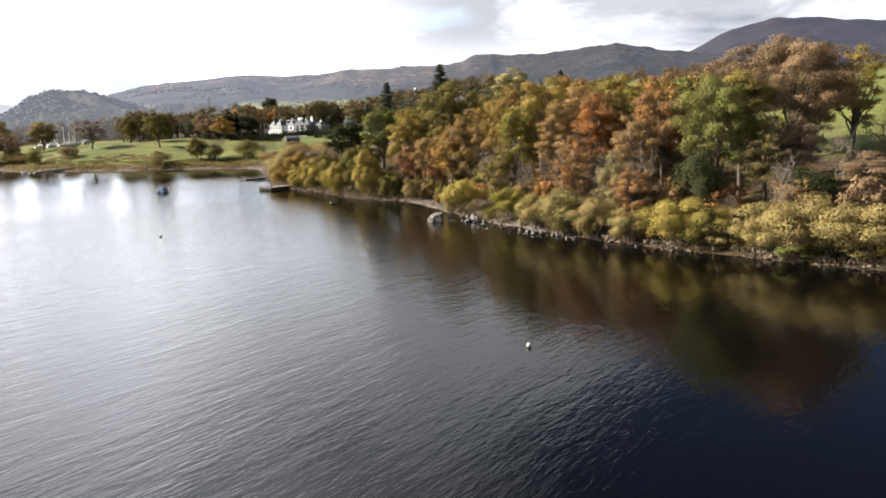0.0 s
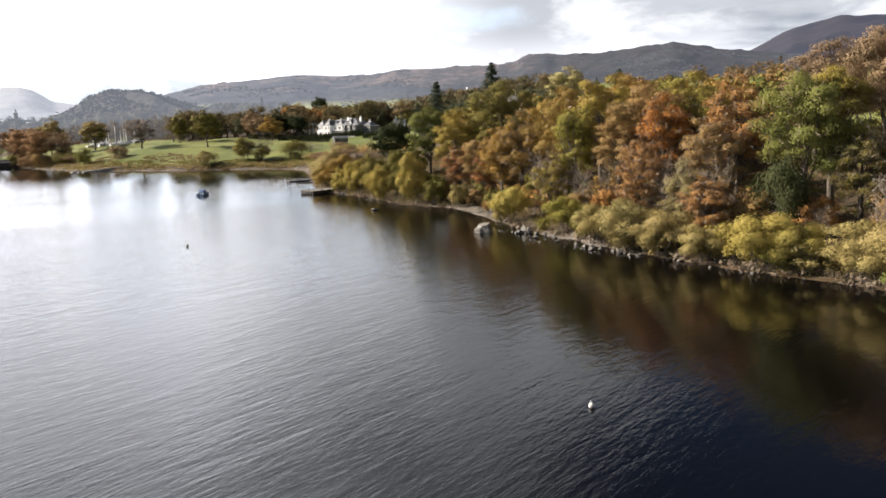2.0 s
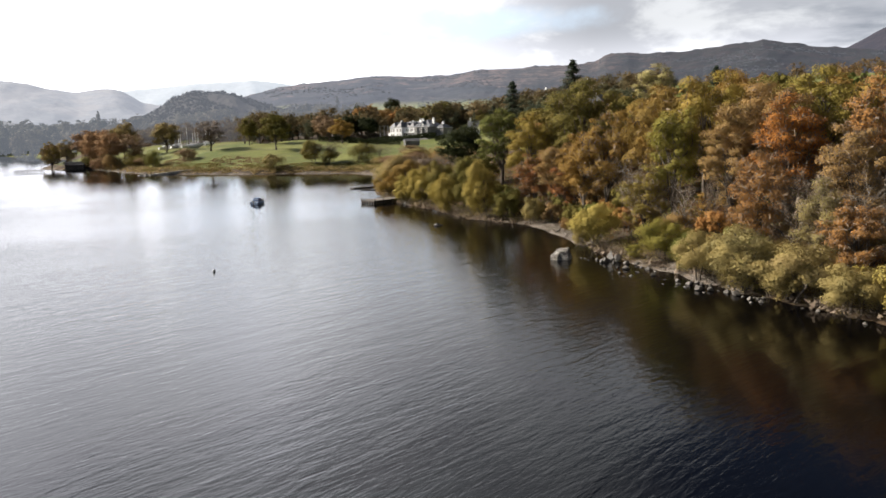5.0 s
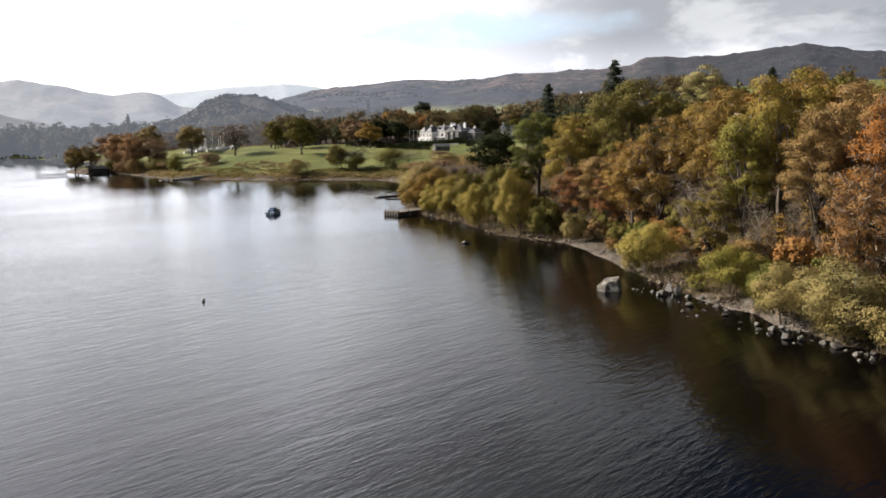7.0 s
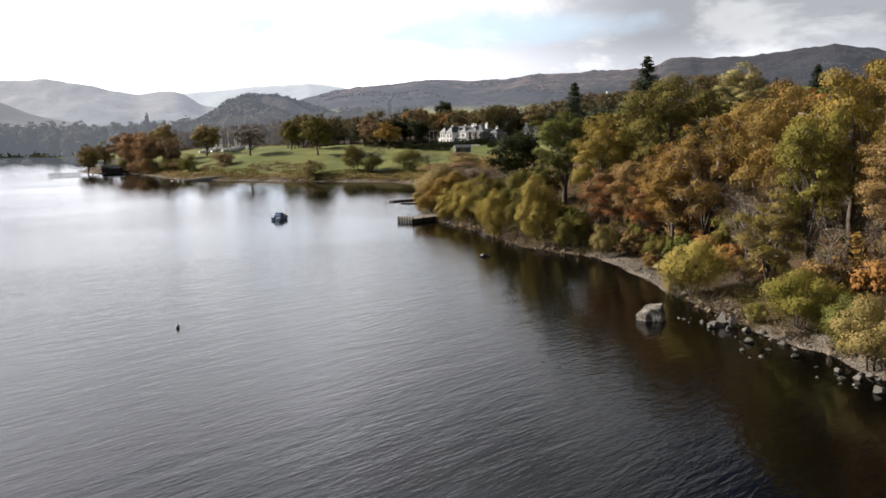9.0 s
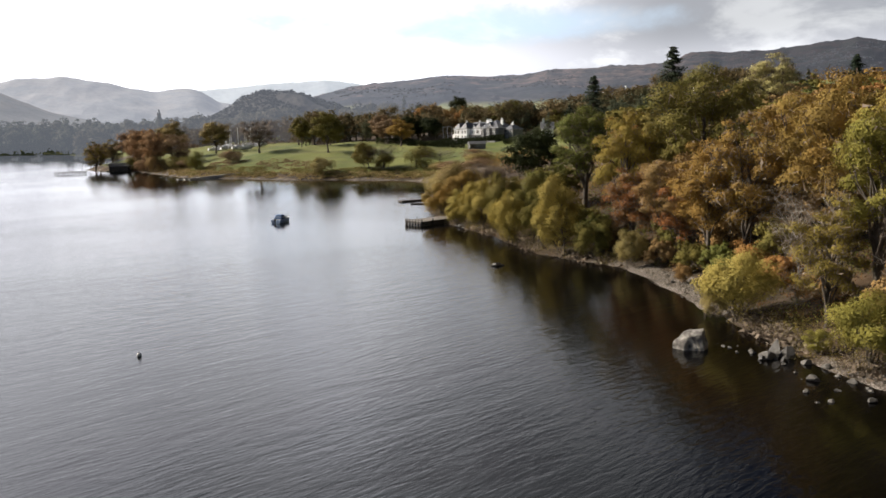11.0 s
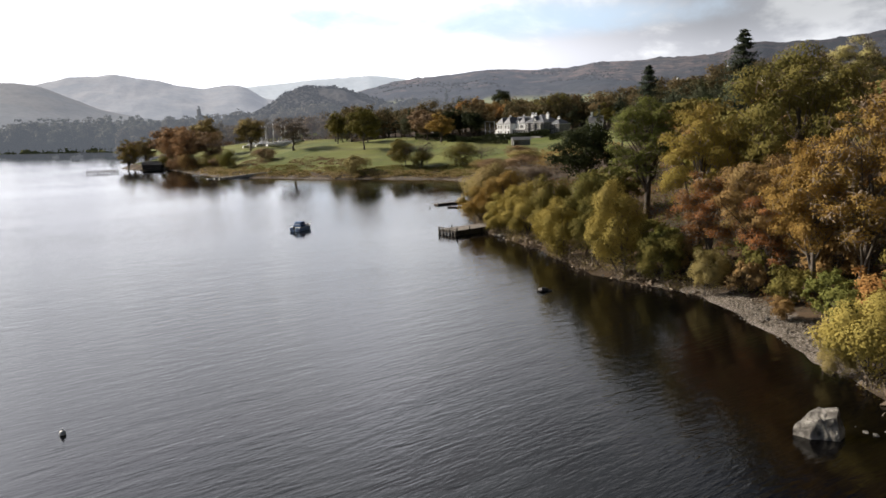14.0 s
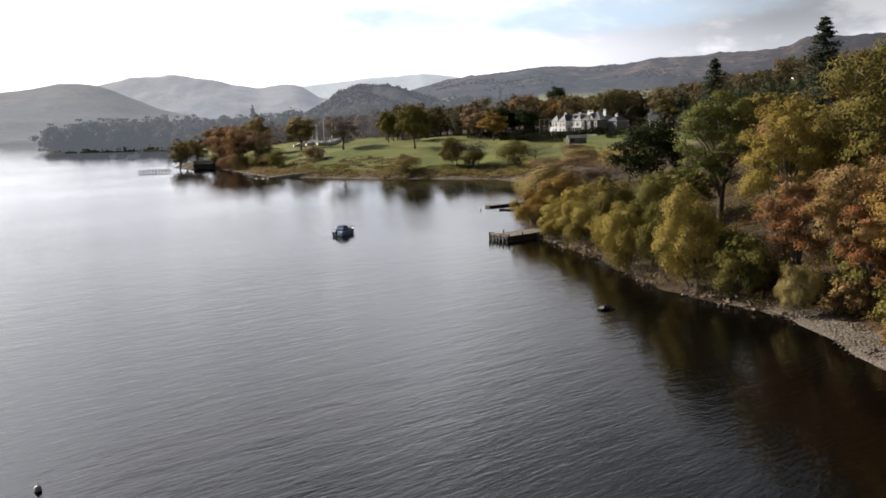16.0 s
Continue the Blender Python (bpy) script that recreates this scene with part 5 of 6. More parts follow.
def hull_bmesh(length, beam, depth, top):
    """A lofted hull: stations from transom to stem."""
    bm = bmesh.new()
    rings = []
    for k in range(12):
        s = k / 11
        half = beam / 2 * (1 - max(0, (s - 0.45) / 0.55) ** 2.2) * (0.9 + 0.1 * min(1, s * 5)) + 0.02
        keel = -depth * (1 - max(0, (s - 0.7) / 0.3) ** 2)
        sheer = top + 0.25 * s * s
        x = -length / 2 + length * s
        ring = [(half, sheer), (half * 0.96, top * 0.4), (half * 0.8, -depth * 0.4), (0.0, keel), (-half * 0.8, -depth * 0.4), (-half * 0.96, top * 0.4), (-half, sheer)]
        rings.append([bm.verts.new((x + (0.25 * s if z > 0 else 0), y, z)) for y, z in ring])
    for a, b in zip(rings, rings[1:]):
        for i in range(6):
            bm.faces.new((a[i], a[i + 1], b[i + 1], b[i]))
    bm.faces.new(rings[0])
    bm.faces.new(list(reversed(rings[-1])))
    return bm, [[r[0].co.copy(), r[-1].co.copy()] for r in rings]


def cruiser(x, y, heading):
    ob = thing("cabin_cruiser", pose(x, y, 0, 0, 0, heading) @ Matrix.Scale(0.85, 4), "small blue cabin cruiser with a navy canopy, moored", "boat")
    bm, sheer = hull_bmesh(5.6, 2.25, 0.45, 0.75)
    part("hull", bm, HULL_BLUE, ob, smooth_shade=True)
    bm = bmesh.new()
    left = [bm.verts.new((p[0].x, p[0].y * 0.97, p[0].z + 0.01)) for p in sheer]
    right = [bm.verts.new((p[1].x, p[1].y * 0.97, p[1].z + 0.01)) for p in sheer]
    for i in range(len(left) - 1):
        bm.faces.new((left[i], right[i], right[i + 1], left[i + 1]))
    part("deck", bm, GELCOAT, ob)
    bm = bmesh.new()
    for a, b in zip(sheer, sheer[1:]):
        for i in (0, 1):
            rod(bm, a[i], b[i], 0.045, sides=6)
    part("gunwale", bm, GELCOAT, ob, "white rubbing strake")
    bm = bmesh.new()
    box(bm, -0.5, -0.85, 0.7, 1.5, 0.85, 1.25, 0.12)
    for v in bm.verts:
        if v.co.x > 0.9 and v.co.z > 1.0:
            v.co.x -= 0.45
            v.co.y *= 0.85
    cabin = part("cabin", bm, GELCOAT, ob)
    for side in (-1, 1):
        for k in range(2):
            part("window", boxed(-0.3 + k * 0.65, side * 0.852 - 0.01, 1.0, 0.22 + k * 0.65, side * 0.852 + 0.01, 1.25, bevel=0.008), GLASS, cabin, "dark tinted window")
    bm = bmesh.new()
    box(bm, 0.0, -0.8, 1.2, 0.04, 0.8, 1.7)
    for v in bm.verts:
        if v.co.z > 1.6:
            v.co.x -= 0.35
            v.co.y *= 0.88
    part("windscreen", bm, GLASS, ob, "raked dark windscreen")
    bm = bmesh.new()
    box(bm, -1.9, -0.92, 0.75, -0.2, 0.92, 1.72, 0.18)
    for v in bm.verts:
        if v.co.z > 1.4:
            v.co.y *= 0.82
            if v.co.x < -1.2:
                v.co.x += 0.35
    canopy = part("canopy", bm, CANVAS, ob, "navy canvas cockpit canopy")
    part("window", boxed(-1.72, -0.55, 1.08, -1.66, 0.55, 1.36), GELCOAT, canopy, "pale clear-plastic canopy window")
    for side in (-1, 1):
        part("window", boxed(-1.5, side * 0.88 - 0.02, 1.08, -0.5, side * 0.88 + 0.02, 1.36), GELCOAT, canopy, "pale clear-plastic canopy window")
    bm = bmesh.new()
    stations = [(1.1, 0.85), (1.7, 0.8), (2.3, 0.58), (2.85, 0.12), (2.85, -0.12), (2.3, -0.58), (1.7, -0.8), (1.1, -0.85)]
    for (ax, ay), (bx, by) in zip(stations, stations[1:]):
        rod(bm, (ax, ay, 1.45), (bx, by, 1.45), 0.02, sides=6)
    for ax, ay in stations:
        rod(bm, (ax, ay, 0.8), (ax, ay, 1.45), 0.016, sides=6)
    part("bow_rail", bm, STEEL, ob, "bright steel bow rail")
    bm = bmesh.new()
    box(bm, -3.15, -0.18, 0.45, -2.75, 0.18, 1.0, 0.08)
    box(bm, -3.0, -0.08, -0.4, -2.82, 0.08, 0.5, 0.02)
    part("outboard", bm, DARK_TIMBER, ob, "black outboard engine")


cruiser(-68.7, 201.8, 86)


# ---- jetties ----
def jetty(x, y, turn, length, width, top, label, posts=True, solid=True):
    """A timber jetty: planks on beams between posts. Local x runs out from the shore."""
    ob = thing("jetty", pose(x, y, 0, 0, 0, turn), label, "jetty", "jetties")
    n = int(length / 0.32)
    planks = [boxed(0, -width / 2, top - 0.06, 0.27, width / 2, top, bevel=0.012)]
    first = part("plank", planks[0], TIMBER if posts else OLD_TIMBER, ob)
    for k in range(1, n):
        p = piece("plank", first.data, ob)
        p.location = (k * 0.32, 0.03 * math.sin(k * 2.3), 0.008 * math.sin(k * 1.7))
    for side in (-1, 1):
        part("beam", boxed(0, side * (width / 2 - 0.2) - 0.09, top - 0.30, length, side * (width / 2 - 0.2) + 0.09, top - 0.065), DARK_TIMBER, ob)
    if solid:
        for side in (-1, 1):
            for k in range(3):
                part("side_board", boxed(0, side * (width / 2 + 0.01) - 0.03, top - 0.35 - 0.3 * k, length, side * (width / 2 + 0.01) + 0.03, top - 0.09 - 0.3 * k, bevel=0.01), DARK_TIMBER, ob)
        part("end_board", boxed(length, -width / 2, top - 0.33, length + 0.06, width / 2, top - 0.07, bevel=0.01), TIMBER, ob)
    count = max(3, int(length / 2.0))
    rng = np.random.default_rng(int(abs(x)))
    for k in range(count):
        for side in (-1, 1):
            px = 0.4 + k * (length - 0.6) / (count - 1)
            up = top + (0.3 + 0.15 * rng.uniform() if posts and k >= count - 2 else 0.05)
            part("post", rodded((px, side * (width / 2 + 0.1), -1.4), (px + 0.03, side * (width / 2 + 0.1), up), 0.11, 0.095, sides=9), DARK_TIMBER, ob)
    if posts:
        for k in range(6):
            v = -width / 2 + 0.1 + k * (width - 0.2) / 5
            part("post", rodded((length + 0.14, v, -1.4), (length + 0.14, v, top + 0.42 + 0.12 * math.sin(k * 2.1)), 0.085, 0.075, sides=9), PALE_TIMBER, ob, "sun-bleached timber pile")
        part("rail", boxed(length + 0.0, -width / 2, top + 0.22, length + 0.05, width / 2, top + 0.32), TIMBER, ob)
    return ob


jetty(-37.2, 208.0, 240, 11.2, 3.7, 0.82, "weathered timber jetty with dark boarded sides and posts")
jetty(-52.6, 249.6, 234, 9.6, 1.5, 0.42, "low dark timber jetty at the water's edge", False, True)
jetty(-49.6, 237.6, 176, 4.8, 1.2, 0.28, "low dark timber landing stage", False, True)
post = thing("mooring_post", pose(-57.9, 236.7, 0), "dark timber mooring post standing in the lake", "post")
part("shaft", rodded((0, 0, -1.5), (0, 0, 0.32), 0.12, 0.10, sides=9), DARK_TIMBER, post)
part("cap", rodded((0, 0, 0.32), (0, 0, 0.42), 0.13, 0.05, sides=9), DARK_TIMBER, post)


def rail_pier(x, y, turn, length):
    ob = thing("railed_pier", pose(x, y, 0, 0, 0, turn), "long grey timber pier with a post-and-rail fence", "pier")
    part("deck", boxed(0, -0.7, 0.45, length, 0.7, 0.55), TIMBER, ob)
    n = int(length / 1.3)
    for k in range(n + 1):
        for side in (-0.7, 0.7):
            part("post", rodded((k * length / n, side, -1), (k * length / n, side, 1.45), 0.075, sides=7), TIMBER, ob)
    for side in (-0.7, 0.7):
        for z in (0.95, 1.35):
            part("rail", boxed(0, side - 0.03, z - 0.05, length, side + 0.03, z + 0.05), TIMBER, ob)


rail_pier(-233.6, 364.2, 212, 12.0)


def boathouse(x, y, turn):
    ob = thing("boathouse", pose(x, y, 0, 0, 0, turn), "low dark timber boathouse with a slate roof by the water", "boathouse")
    part("platform", boxed(-5, -3, 0.2, 5, 3, 0.6, bevel=0.05), DARK_TIMBER, ob)
    for side in (-2.4, 2.4):
        part("side_wall", boxed(-4, side - 0.1, 0.6, 4, side + 0.1, 2.6), DARK_TIMBER, ob)
    part("back_wall", boxed(3.8, -2.3, 0.6, 4, 2.3, 2.6), DARK_TIMBER, ob)
    bm = bmesh.new()
    vs = [bm.verts.new(c) for c in [(-4.4, -2.9, 2.5), (4.4, -2.9, 2.5), (4.4, 2.9, 2.5), (-4.4, 2.9, 2.5), (-4.4, 0, 4.0), (4.4, 0, 4.0)]]
    for f in [(0, 1, 5, 4), (2, 3, 4, 5), (0, 4, 3), (1, 2, 5), (0, 3, 2, 1)]:
        bm.faces.new([vs[i] for i in f])
    part("roof", bm, SLATE, ob)
    for k in range(4):
        part("pile", rodded((-4.6 + k * 3, -2.8, -1.2), (-4.6 + k * 3, -2.8, 0.7), 0.14, sides=8), DARK_TIMBER, ob)


boathouse(-231.5, 384.5, 20)


def slip(x, y, z, turn, pitch, length, width, label):
    ob = thing("stone_slipway", pose(x, y, z, 0, pitch, turn), label, "slipway")
    rng = np.random.default_rng(4)
    for k in range(int(length / 1.5)):
        part("stone_slab", boxed(k * 1.5, -width / 2 + rng.uniform(-0.15, 0.15), -0.6, k * 1.5 + 1.42, width / 2, 0.28 + rng.uniform(0, 0.15), bevel=0.04), STONE_PALE, ob)


STONE_PALE = surface("pale_shore_stone", (0.3, 0.29, 0.26), (0.48, 0.46, 0.42), 0.8, 0.85, relief=0.5)
slip(-164.6, 327.0, -0.1, 28, -5.2, 20, 1.5, "pale stone slipway running down into the lake")
for k in range(3):
    ob = thing("rowing_boat", pose(-160.5 - 2.4 * k, 325.6 + 0.3 * k, 0.02, 0, 0, 70 + 9 * math.sin(k * 2.1)), "small pale rowing boat moored at the lawn's edge", "boat", "rowing boats at the lawn")
    bm, sheer = hull_bmesh(3.6, 1.3, 0.2, 0.38)
    part("hull", bm, STONE_PALE, ob, smooth_shade=True)
    for s in (-0.7, 0.5):
        part("thwart", boxed(s - 0.12, -0.55, 0.36, s + 0.12, 0.55, 0.41), TIMBER, ob)


# ---- the white house above the lawn ----
HOUSE_X, HOUSE_Y = -83.5, 402.0
HOUSE_Z = ground_z(-70, 400) - 0.2


def window_unit(parent, u, v, z, wide, tall, bars=1):
    """A sash window that faces the lake: frame, sill and panes, set on the wall at v."""
    bm = bmesh.new()
    t = 0.11
    for args in [(u - wide / 2, v - 0.08, z, u - wide / 2 + t, v + 0.02, z + tall), (u + wide / 2 - t, v - 0.08, z, u + wide / 2, v + 0.02, z + tall),
                 (u - wide / 2 + t, v - 0.08, z + tall - t, u + wide / 2 - t, v + 0.02, z + tall), (u - wide / 2 + t, v - 0.08, z, u + wide / 2 - t, v + 0.02, z + t),
                 (u - wide / 2 + t, v - 0.06, z + tall / 2 - 0.04, u + wide / 2 - t, v + 0.02, z + tall / 2 + 0.04)]:
        box(bm, *args)
    for k in range(bars):
        c = u - wide / 2 + wide * (k + 1) / (bars + 1)
        box(bm, c - 0.035, v - 0.055, z + t, c + 0.035, v + 0.02, z + tall - t)
    w_ = part("window", bm, FRAME_WHITE, parent)
    part("pane", boxed(u - wide / 2 + 0.05, v - 0.03, z + 0.05, u + wide / 2 - 0.05, v + 0.015, z + tall - 0.05), GLASS, w_)
    part("sill", boxed(u - wide / 2 - 0.1, v - 0.16, z - 0.1, u + wide / 2 + 0.1, v + 0.0, z - 0.005), STONE_GREY, w_)


def hip_roof(bm, u0, v0, u1, v1, z, rise, over=0.4, ridge_along="u"):
    u0, v0, u1, v1 = u0 - over, v0 - over, u1 + over, v1 + over
    half = min(u1 - u0, v1 - v0) / 2
    if u1 - u0 >= v1 - v0:
        a, b = (u0 + half * 0.9, (v0 + v1) / 2, z + rise), (u1 - half * 0.9, (v0 + v1) / 2, z + rise)
    else:
        a, b = ((u0 + u1) / 2, v0 + half * 0.9, z + rise), ((u0 + u1) / 2, v1 - half * 0.9, z + rise)
    vs = [bm.verts.new(c) for c in [(u0, v0, z), (u1, v0, z), (u1, v1, z), (u0, v1, z), a, b]]
    faces = [(0, 1, 5, 4), (1, 2, 5), (2, 3, 4, 5), (3, 0, 4)] if u1 - u0 >= v1 - v0 else [(0, 1, 4), (1, 2, 5, 4), (2, 3, 5), (3, 0, 4, 5)]
    for f in faces + [(0, 3, 2, 1)]:
        bm.faces.new([vs[i] for i in f])
    return bm


def chimney(parent, u, v, z, h):
    c = part("chimney", boxed(u - 0.7, v - 0.4, z, u + 0.7, v + 0.4, z + h, bevel=0.03), RENDER_WHITE, parent)
    part("chimney_cap", boxed(u - 0.8, v - 0.5, z + h, u + 0.8, v + 0.5, z + h + 0.18), STONE_GREY, c)
    for k in (-0.5, 0.0, 0.5):
        part("pot", rodded((u + k, v, z + h + 0.18), (u + k, v, z + h + 0.75), 0.15, 0.12, sides=8), RENDER_WHITE, c)


def lake_house():
    ob = thing("country_house", pose(HOUSE_X, HOUSE_Y + 4.0, HOUSE_Z + 0.9, 0, 0, -30) @ Matrix.Scale(0.82, 4), "large white rendered country house with slate roofs and chimneys", "house")
    blocks = [("wall", 3.5, 2.0, 22.5, 12, 5.5, RENDER_WHITE), ("wall", 0, 0.0, 3.9, 9, 5.5, RENDER_WHITE), ("wall", 5.4, -0.8, 9.4, 8, 5.6, RENDER_WHITE),
              ("wall", 13.8, 0.6, 17.6, 8, 5.6, RENDER_WHITE), ("wall", 19.6, -1.6, 31.0, 10.5, 5.9, STONE_GREY), ("wall", 31.0, 3.0, 36.5, 11, 5.0, STONE_GREY)]
    for name, u0, v0, u1, v1, h, mat in blocks:
        wl = part(name, boxed(u0, v0, -2.8, u1, v1, h), mat, ob, "grey stone wall" if mat is STONE_GREY else "")
        part("eaves", boxed(u0 - 0.3, v0 - 0.3, h - 0.02, u1 + 0.3, v1 + 0.3, h + 0.14), FRAME_WHITE, wl)
    for u0, v0, u1, v1, h, rise in [(3.5, 2, 22.5, 12, 5.64, 3.3), (0, 0, 3.9, 9, 5.64, 3.0), (5.4, -0.8, 9.4, 8, 5.74, 3.0), (13.8, 0.6, 17.6, 8, 5.74, 2.8),
                                    (19.6, -1.6, 31, 10.5, 6.04, 3.6), (31, 3, 36.5, 11, 5.14, 2.0)]:
        part("roof", hip_roof(bmesh.new(), u0, v0, u1, v1, h, rise), SLATE, ob)
    for u, v, z, h in [(4.4, 5, 6.4, 2.6), (10.6, 8, 7.0, 2.0), (17.6, 6.4, 7.2, 2.6), (21.8, 3.6, 7.6, 2.0), (28.9, 4, 7.4, 2.6), (32.4, 8, 5.6, 2.4)]:
        chimney(ob, u, v, z, h)
    for z, tall in ((0.5, 1.8), (3.4, 1.5)):
        for u, v, wide, bars in [(1.1, 0, 1.0, 1), (2.8, 0, 1.0, 1), (6.4, -0.8, 1.1, 1), (8.4, -0.8, 1.1, 1), (15.7, 0.6, 2.2, 3), (21.4, -1.6, 1.3, 1), (24.0, -1.6, 1.3, 1),
                                 (26.6, -1.6, 1.3, 1), (29.2, -1.6, 1.3, 1), (32.6, 3.0, 1.1, 1), (35.0, 3.0, 1.1, 1)]:
            if z + tall < 5.0 or u < 31:
                window_unit(ob, u, v, z, wide, tall, bars)
    for u in (11.0, 12.7, 18.6):
        window_unit(ob, u, 2.0, 3.4, 1.0, 1.5)
    for u, v, base, rise in [(11.6, 2.4, 5.6, 2.3), (18.8, 2.2, 5.6, 2.1), (25.3, -1.2, 6.0, 2.6)]:
        bm = bmesh.new()
        vs = [bm.verts.new(c) for c in [(u - 1.5, v, base), (u + 1.5, v, base), (u, v, base + rise), (u - 1.5, v + 4, base), (u + 1.5, v + 4, base), (u, v + 4, base + rise)]]
        for f in [(0, 1, 2), (3, 5, 4), (0, 3, 4, 1)]:
            bm.faces.new([vs[i] for i in f])
        gable = part("gable", bm, RENDER_WHITE, ob, "white gable with a slate roof")
        bm = bmesh.new()
        for side in (-1, 1):
            q = [(u + side * 1.8, v - 0.3, base - 0.32), (u, v - 0.3, base + rise + 0.12), (u, v + 4, base + rise + 0.12), (u + side * 1.8, v + 4, base - 0.32)]
            top = [bm.verts.new((a, b, c + 0.14)) for a, b, c in q]
            low = [bm.verts.new(c) for c in q]
            bm.faces.new(top)
            bm.faces.new(low[::-1])
            for i in range(4):
                bm.faces.new((top[i], low[i], low[(i + 1) % 4], top[(i + 1) % 4]))
        part("gable_roof", bm, SLATE, gable)
        window_unit(ob, u, v, base + 0.2, 0.8, 1.0)
    veranda = part("veranda", boxed(9.6, 0.4, 2.75, 19.4, 2.0, 3.05), FRAME_WHITE, ob, "white glazed veranda")
    for k in range(8):
        part("column", boxed(9.7 + k * 1.36, 0.45, 0, 9.86 + k * 1.36, 0.6, 2.75), FRAME_WHITE, veranda)
    for k in range(7):
        part("pane", boxed(9.9 + k * 1.36, 0.5, 0.6, 11.02 + k * 1.36, 0.53, 2.6), GLASS, veranda)
    part("plinth", boxed(9.7, 0.42, -0.5, 19.3, 0.62, 0.55), RENDER_WHITE, veranda)
    for k in range(3):
        part("bay_window", boxed(20.6 + k * 3.8, -2.5, -0.5, 22.4 + k * 3.8, -1.6, 5.6), STONE_GREY, ob)
        for z in (0.7, 3.4):
            window_unit(ob, 21.5 + k * 3.8, -2.5, z, 1.5, 1.8, 2)
    terrace = part("terrace", boxed(-3, -7.5, -2.2, 34, -2.6, -0.35), STONE_GREY, ob, "low grey terrace wall")
    part("porch", boxed(-2.6, 1.5, -0.6, 0, 6, 2.9), RENDER_WHITE, ob)


lake_house()
lodge = thing("stone_hut", pose(-66.3, 369.2, ground_z(-66.3, 369.2) - 0.1, 0, 0, 26) @ Matrix.Scale(0.85, 4), "small grey stone garden hut with an open arch", "hut")
part("back_wall", boxed(-3.6, 1.5, -0.3, 3.6, 1.8, 2.3), STONE_GREY, lodge)
for a, b in ((-3.6, -2.9), (-1.3, 3.6)):
    part("front_wall", boxed(a, -1.8, -0.3, b, -1.5, 2.3), STONE_GREY, lodge)
part("lintel", boxed(-2.9, -1.8, 1.9, -1.3, -1.5, 2.3), STONE_GREY, lodge)
for a in (-3.6, 3.3):
    part("end_wall", boxed(a, -1.5, -0.3, a + 0.3, 1.5, 2.3), STONE_GREY, lodge)
part("door", boxed(-3.66, -0.7, -0.3, -3.6, 0.7, 1.9), DARK_TIMBER, lodge)
bm = bmesh.new()
vs = [bm.verts.new(c) for c in [(-3.9, -2.1, 2.28), (3.9, -2.1, 2.28), (3.9, 2.1, 2.28), (-3.9, 2.1, 2.28), (-3.9, 0, 3.5), (3.9, 0, 3.5)]]
for f in [(0, 1, 5, 4), (2, 3, 4, 5), (0, 4, 3), (1, 2, 5), (0, 3, 2, 1)]:
    bm.faces.new([vs[i] for i in f])
part("roof", bm, SLATE, lodge)


def hedge(x0, y0, x1, y1, tall, deep, seed):
    """A clipped hedge: a dense block of small leaf sprays."""
    rng = np.random.default_rng(seed)
    ln = math.hypot(x1 - x0, y1 - y0)
    n = int(ln * tall * 55)
    s, side, up = rng.uniform(0, 1, n), rng.uniform(-1, 1, n), rng.uniform(0, 1, n) ** 0.6
    ux, uy = (x1 - x0) / ln, (y1 - y0) / ln
    x, y = x0 + (x1 - x0) * s - uy * side * deep / 2, y0 + (y1 - y0) * s + ux * side * deep / 2
    v, f = cards(rng, np.stack([x, y, height(x, y) + up * tall * (1 + 0.12 * np.sin(s * 9 + seed))], 1), np.stack([-uy * side, ux * side, up], 1), 0.5, 0.35)
    ob = tagged(new("hedge"), "dark clipped evergreen hedge below the house", "hedge", "garden hedges")
    piece("foliage", mesh_from("foliage", v, f, HEDGE), ob)


for args in [(-88, 395.2, -59, 388.0, 2.5, 1.8, 6), (-92.5, 378.0, -84, 380.2, 2.2, 2.4, 1), (-117, 402, -100, 406, 2.4, 3, 2), (-98, 384, -60, 392, 1.7, 2.0, 3), (-84, 372, -72, 374, 1.2, 1.6, 4), (-58, 380, -44, 384, 2.4, 3.0, 5)]:
    hedge(*args)
screen = thing("steel_frame", pose(-86.5, 398.2, ground_z(-84, 399) - 0.2, 0, 0, 8), "tall open steel frame beside the white house", "frame")
for u in (0, 1.8, 3.6):
    part("upright", boxed(u, 0, 0, u + 0.12, 0.12, 7.4), STEEL, screen)
for z in (3.6, 7.3):
    part("rail", boxed(0.12, 0.0, z, 3.6, 0.1, z + 0.1), STEEL, screen)


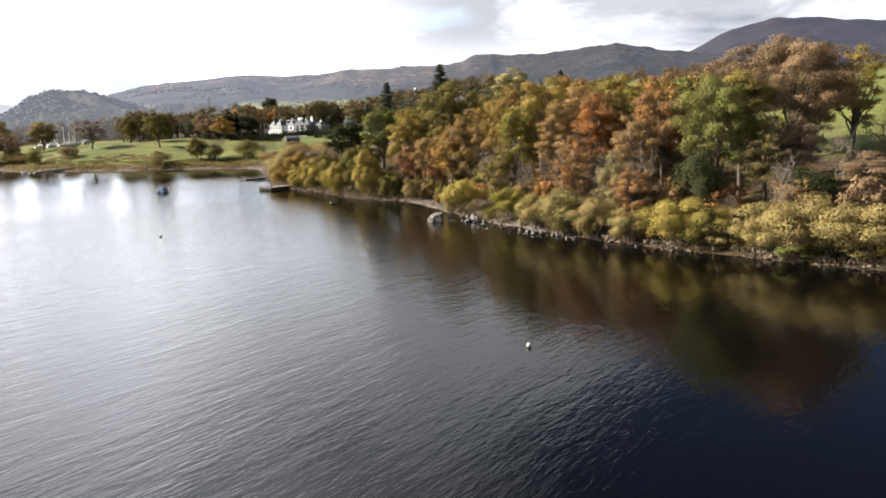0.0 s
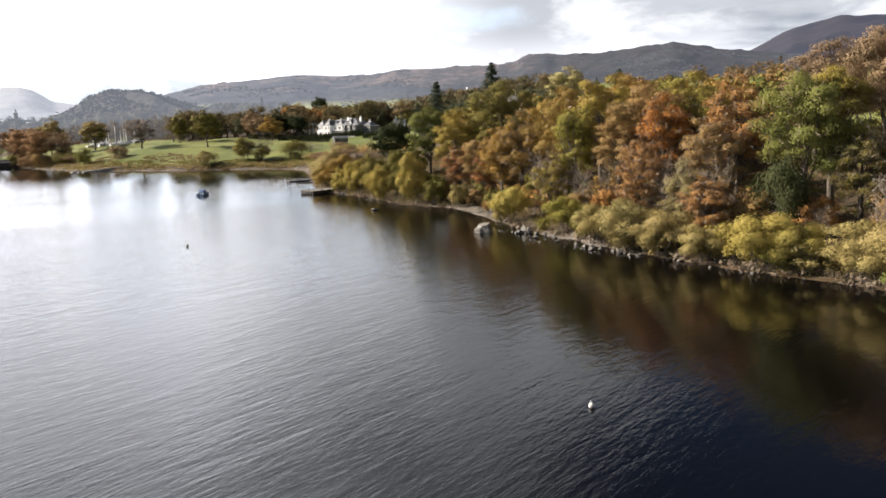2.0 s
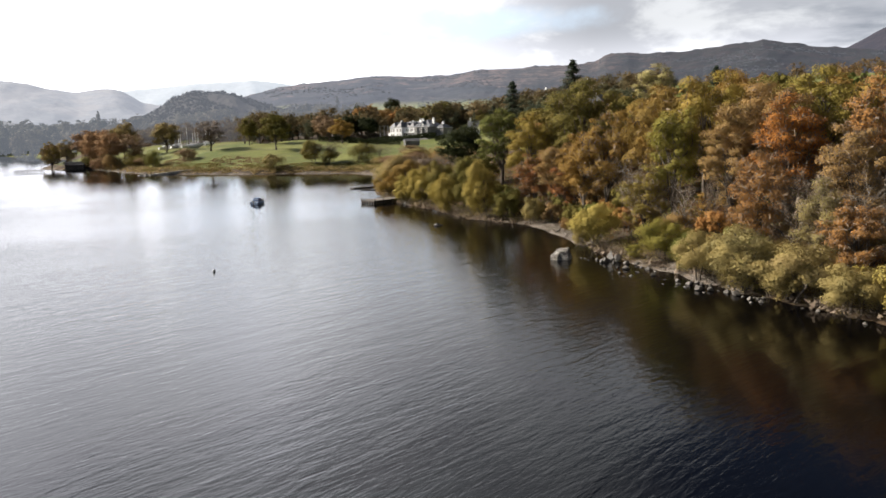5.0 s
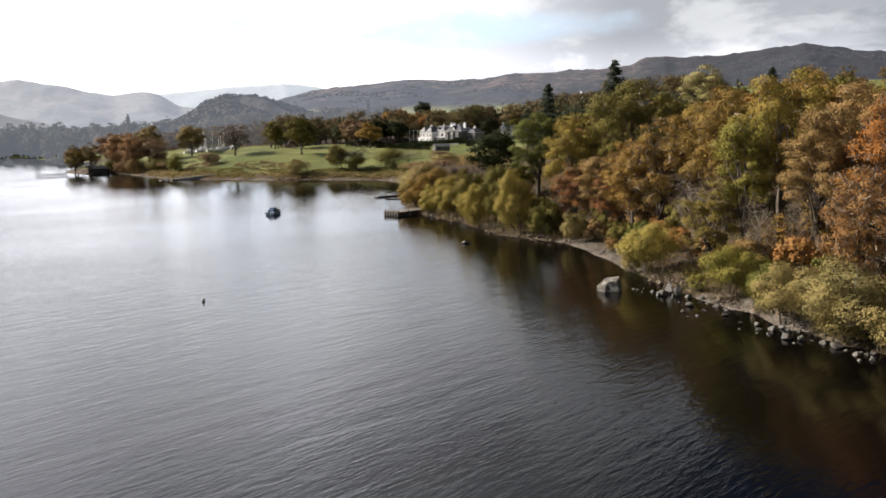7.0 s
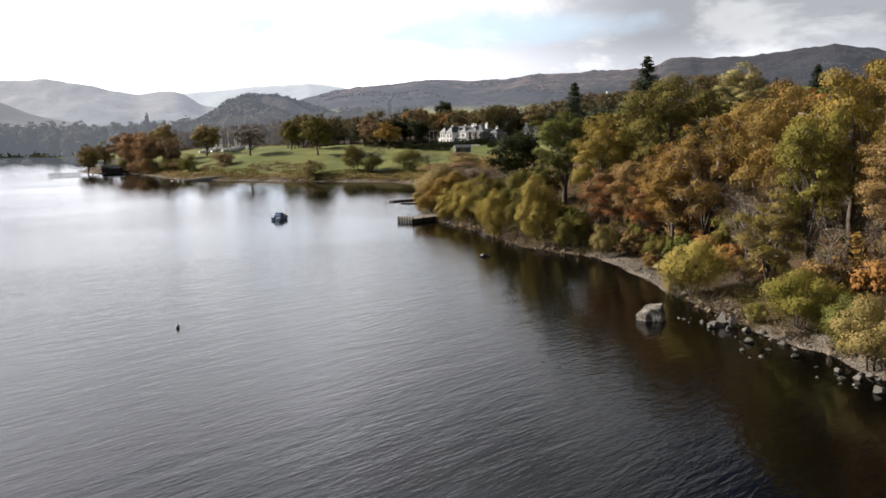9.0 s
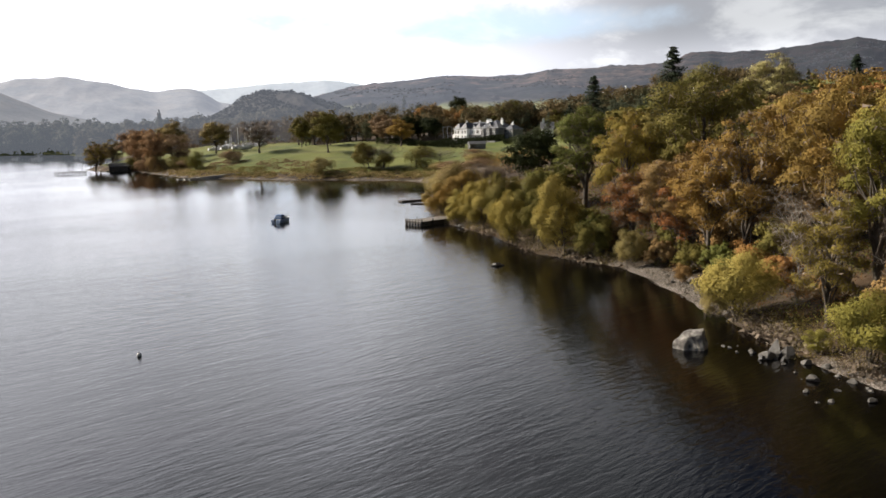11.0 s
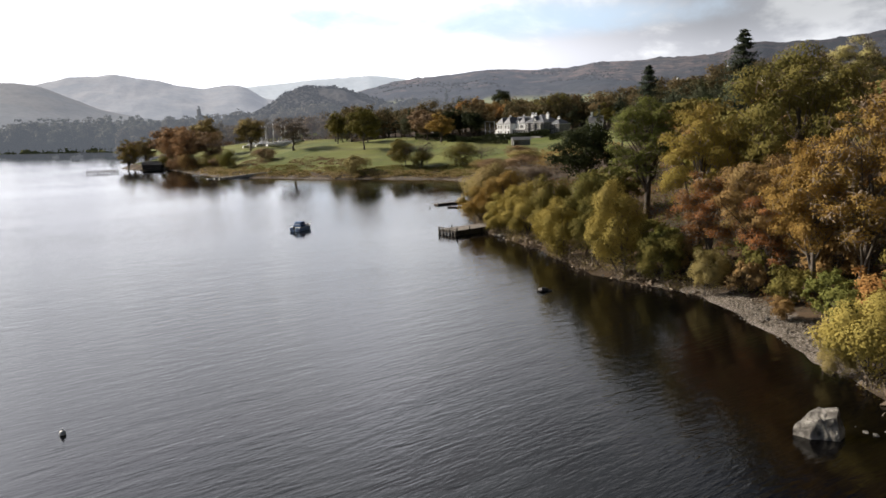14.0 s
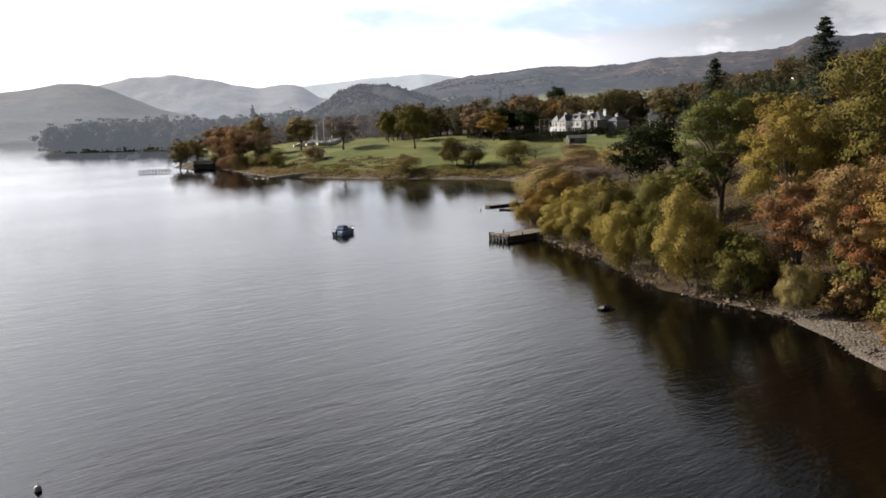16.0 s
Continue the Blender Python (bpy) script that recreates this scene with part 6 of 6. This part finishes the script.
# ---- small houses, barn and moored yachts beyond ----
def cottage(x, y, turn, long, deep, tall, mat, label):
    ob = thing("cottage", pose(x, y, ground_z(x, y) - 0.3, 0, 0, turn), label, "house", "far houses")
    part("wall", boxed(-long / 2, -deep / 2, -1, long / 2, deep / 2, tall), mat, ob)
    bm = bmesh.new()
    a, b = long / 2 + 0.3, deep / 2 + 0.4
    vs = [bm.verts.new(c) for c in [(-a, -b, tall - 0.1), (a, -b, tall - 0.1), (a, b, tall - 0.1), (-a, b, tall - 0.1), (-a, 0, tall + deep * 0.45), (a, 0, tall + deep * 0.45)]]
    for f in [(0, 1, 5, 4), (2, 3, 4, 5), (0, 4, 3), (1, 2, 5), (0, 3, 2, 1)]:
        bm.faces.new([vs[i] for i in f])
    part("roof", bm, SLATE, ob)
    part("chimney", boxed(-long / 2 + 0.4, -0.5, tall, -long / 2 + 1.3, 0.5, tall + deep * 0.45 + 1.4), mat, ob)
    for k in range(max(2, int(long / 3))):
        u = -long / 2 + long * (k + 0.5) / max(2, int(long / 3))
        for z in (0.9, 3.4):
            if z + 1.3 < tall:
                window_unit(ob, u, -deep / 2, z, 1.0, 1.2)


for x, y, turn, long, deep, tall, label in [(-27.7, 640, 20, 12, 8, 6.5, "white far-off village house"), (-38, 655, -15, 10, 7, 6, "white far-off village house"), (-16, 670, 40, 9, 7, 5.5, "white far-off village house"),
                                            (9.6, 300, 60, 7, 6, 8.2, "white house gable among the trees"), (15.7, 600, 10, 11, 7, 6, "white far-off village house"),
                                            (-44, 406, 8, 5, 6, 4.6, "white cottage beside the large house")]:
    cottage(x, y, turn, long, deep, tall, RENDER_WHITE, label)
cottage(-268, 520, 12, 22, 9, 4.5, STONE_PALE, "long pale farm building beyond the point")


def yacht(x, y, turn, mast):
    ob = thing("yacht", pose(x, y, ground_z(x, y) + 0.9, 0, 0, turn) @ Matrix.Scale(0.8, 4), "white laid-up yacht with a bare mast", "boat", "yachts laid up beyond the lawn")
    bm, sheer = hull_bmesh(7.5, 2.4, 0.8, 0.7)
    part("hull", bm, OLD_HULL, ob, smooth_shade=True)
    part("cabin", boxed(-1.2, -0.8, 0.7, 1.8, 0.8, 1.3, bevel=0.12), OLD_HULL, ob)
    part("mast", rodded((0.6, 0, 0.6), (0.6, 0, mast), 0.16, 0.12, sides=7), FRAME_WHITE, ob)
    part("boom", rodded((0.6, 0, 1.9), (-2.6, 0, 1.9), 0.07, sides=6), STEEL, ob)
    for s in (-1, 1):
        part("prop", rodded((0, s * 1.3, -1.0), (0, s * 0.9, 0.3), 0.06, sides=6), RUST, ob)


rng = np.random.default_rng(12)
for k in range(16):
    yacht(-182 - 1.45 * k + rng.uniform(-1, 1), 422 + 9 * math.sin(k * 2.3), 60 + rng.uniform(-40, 40), rng.uniform(8, 12))
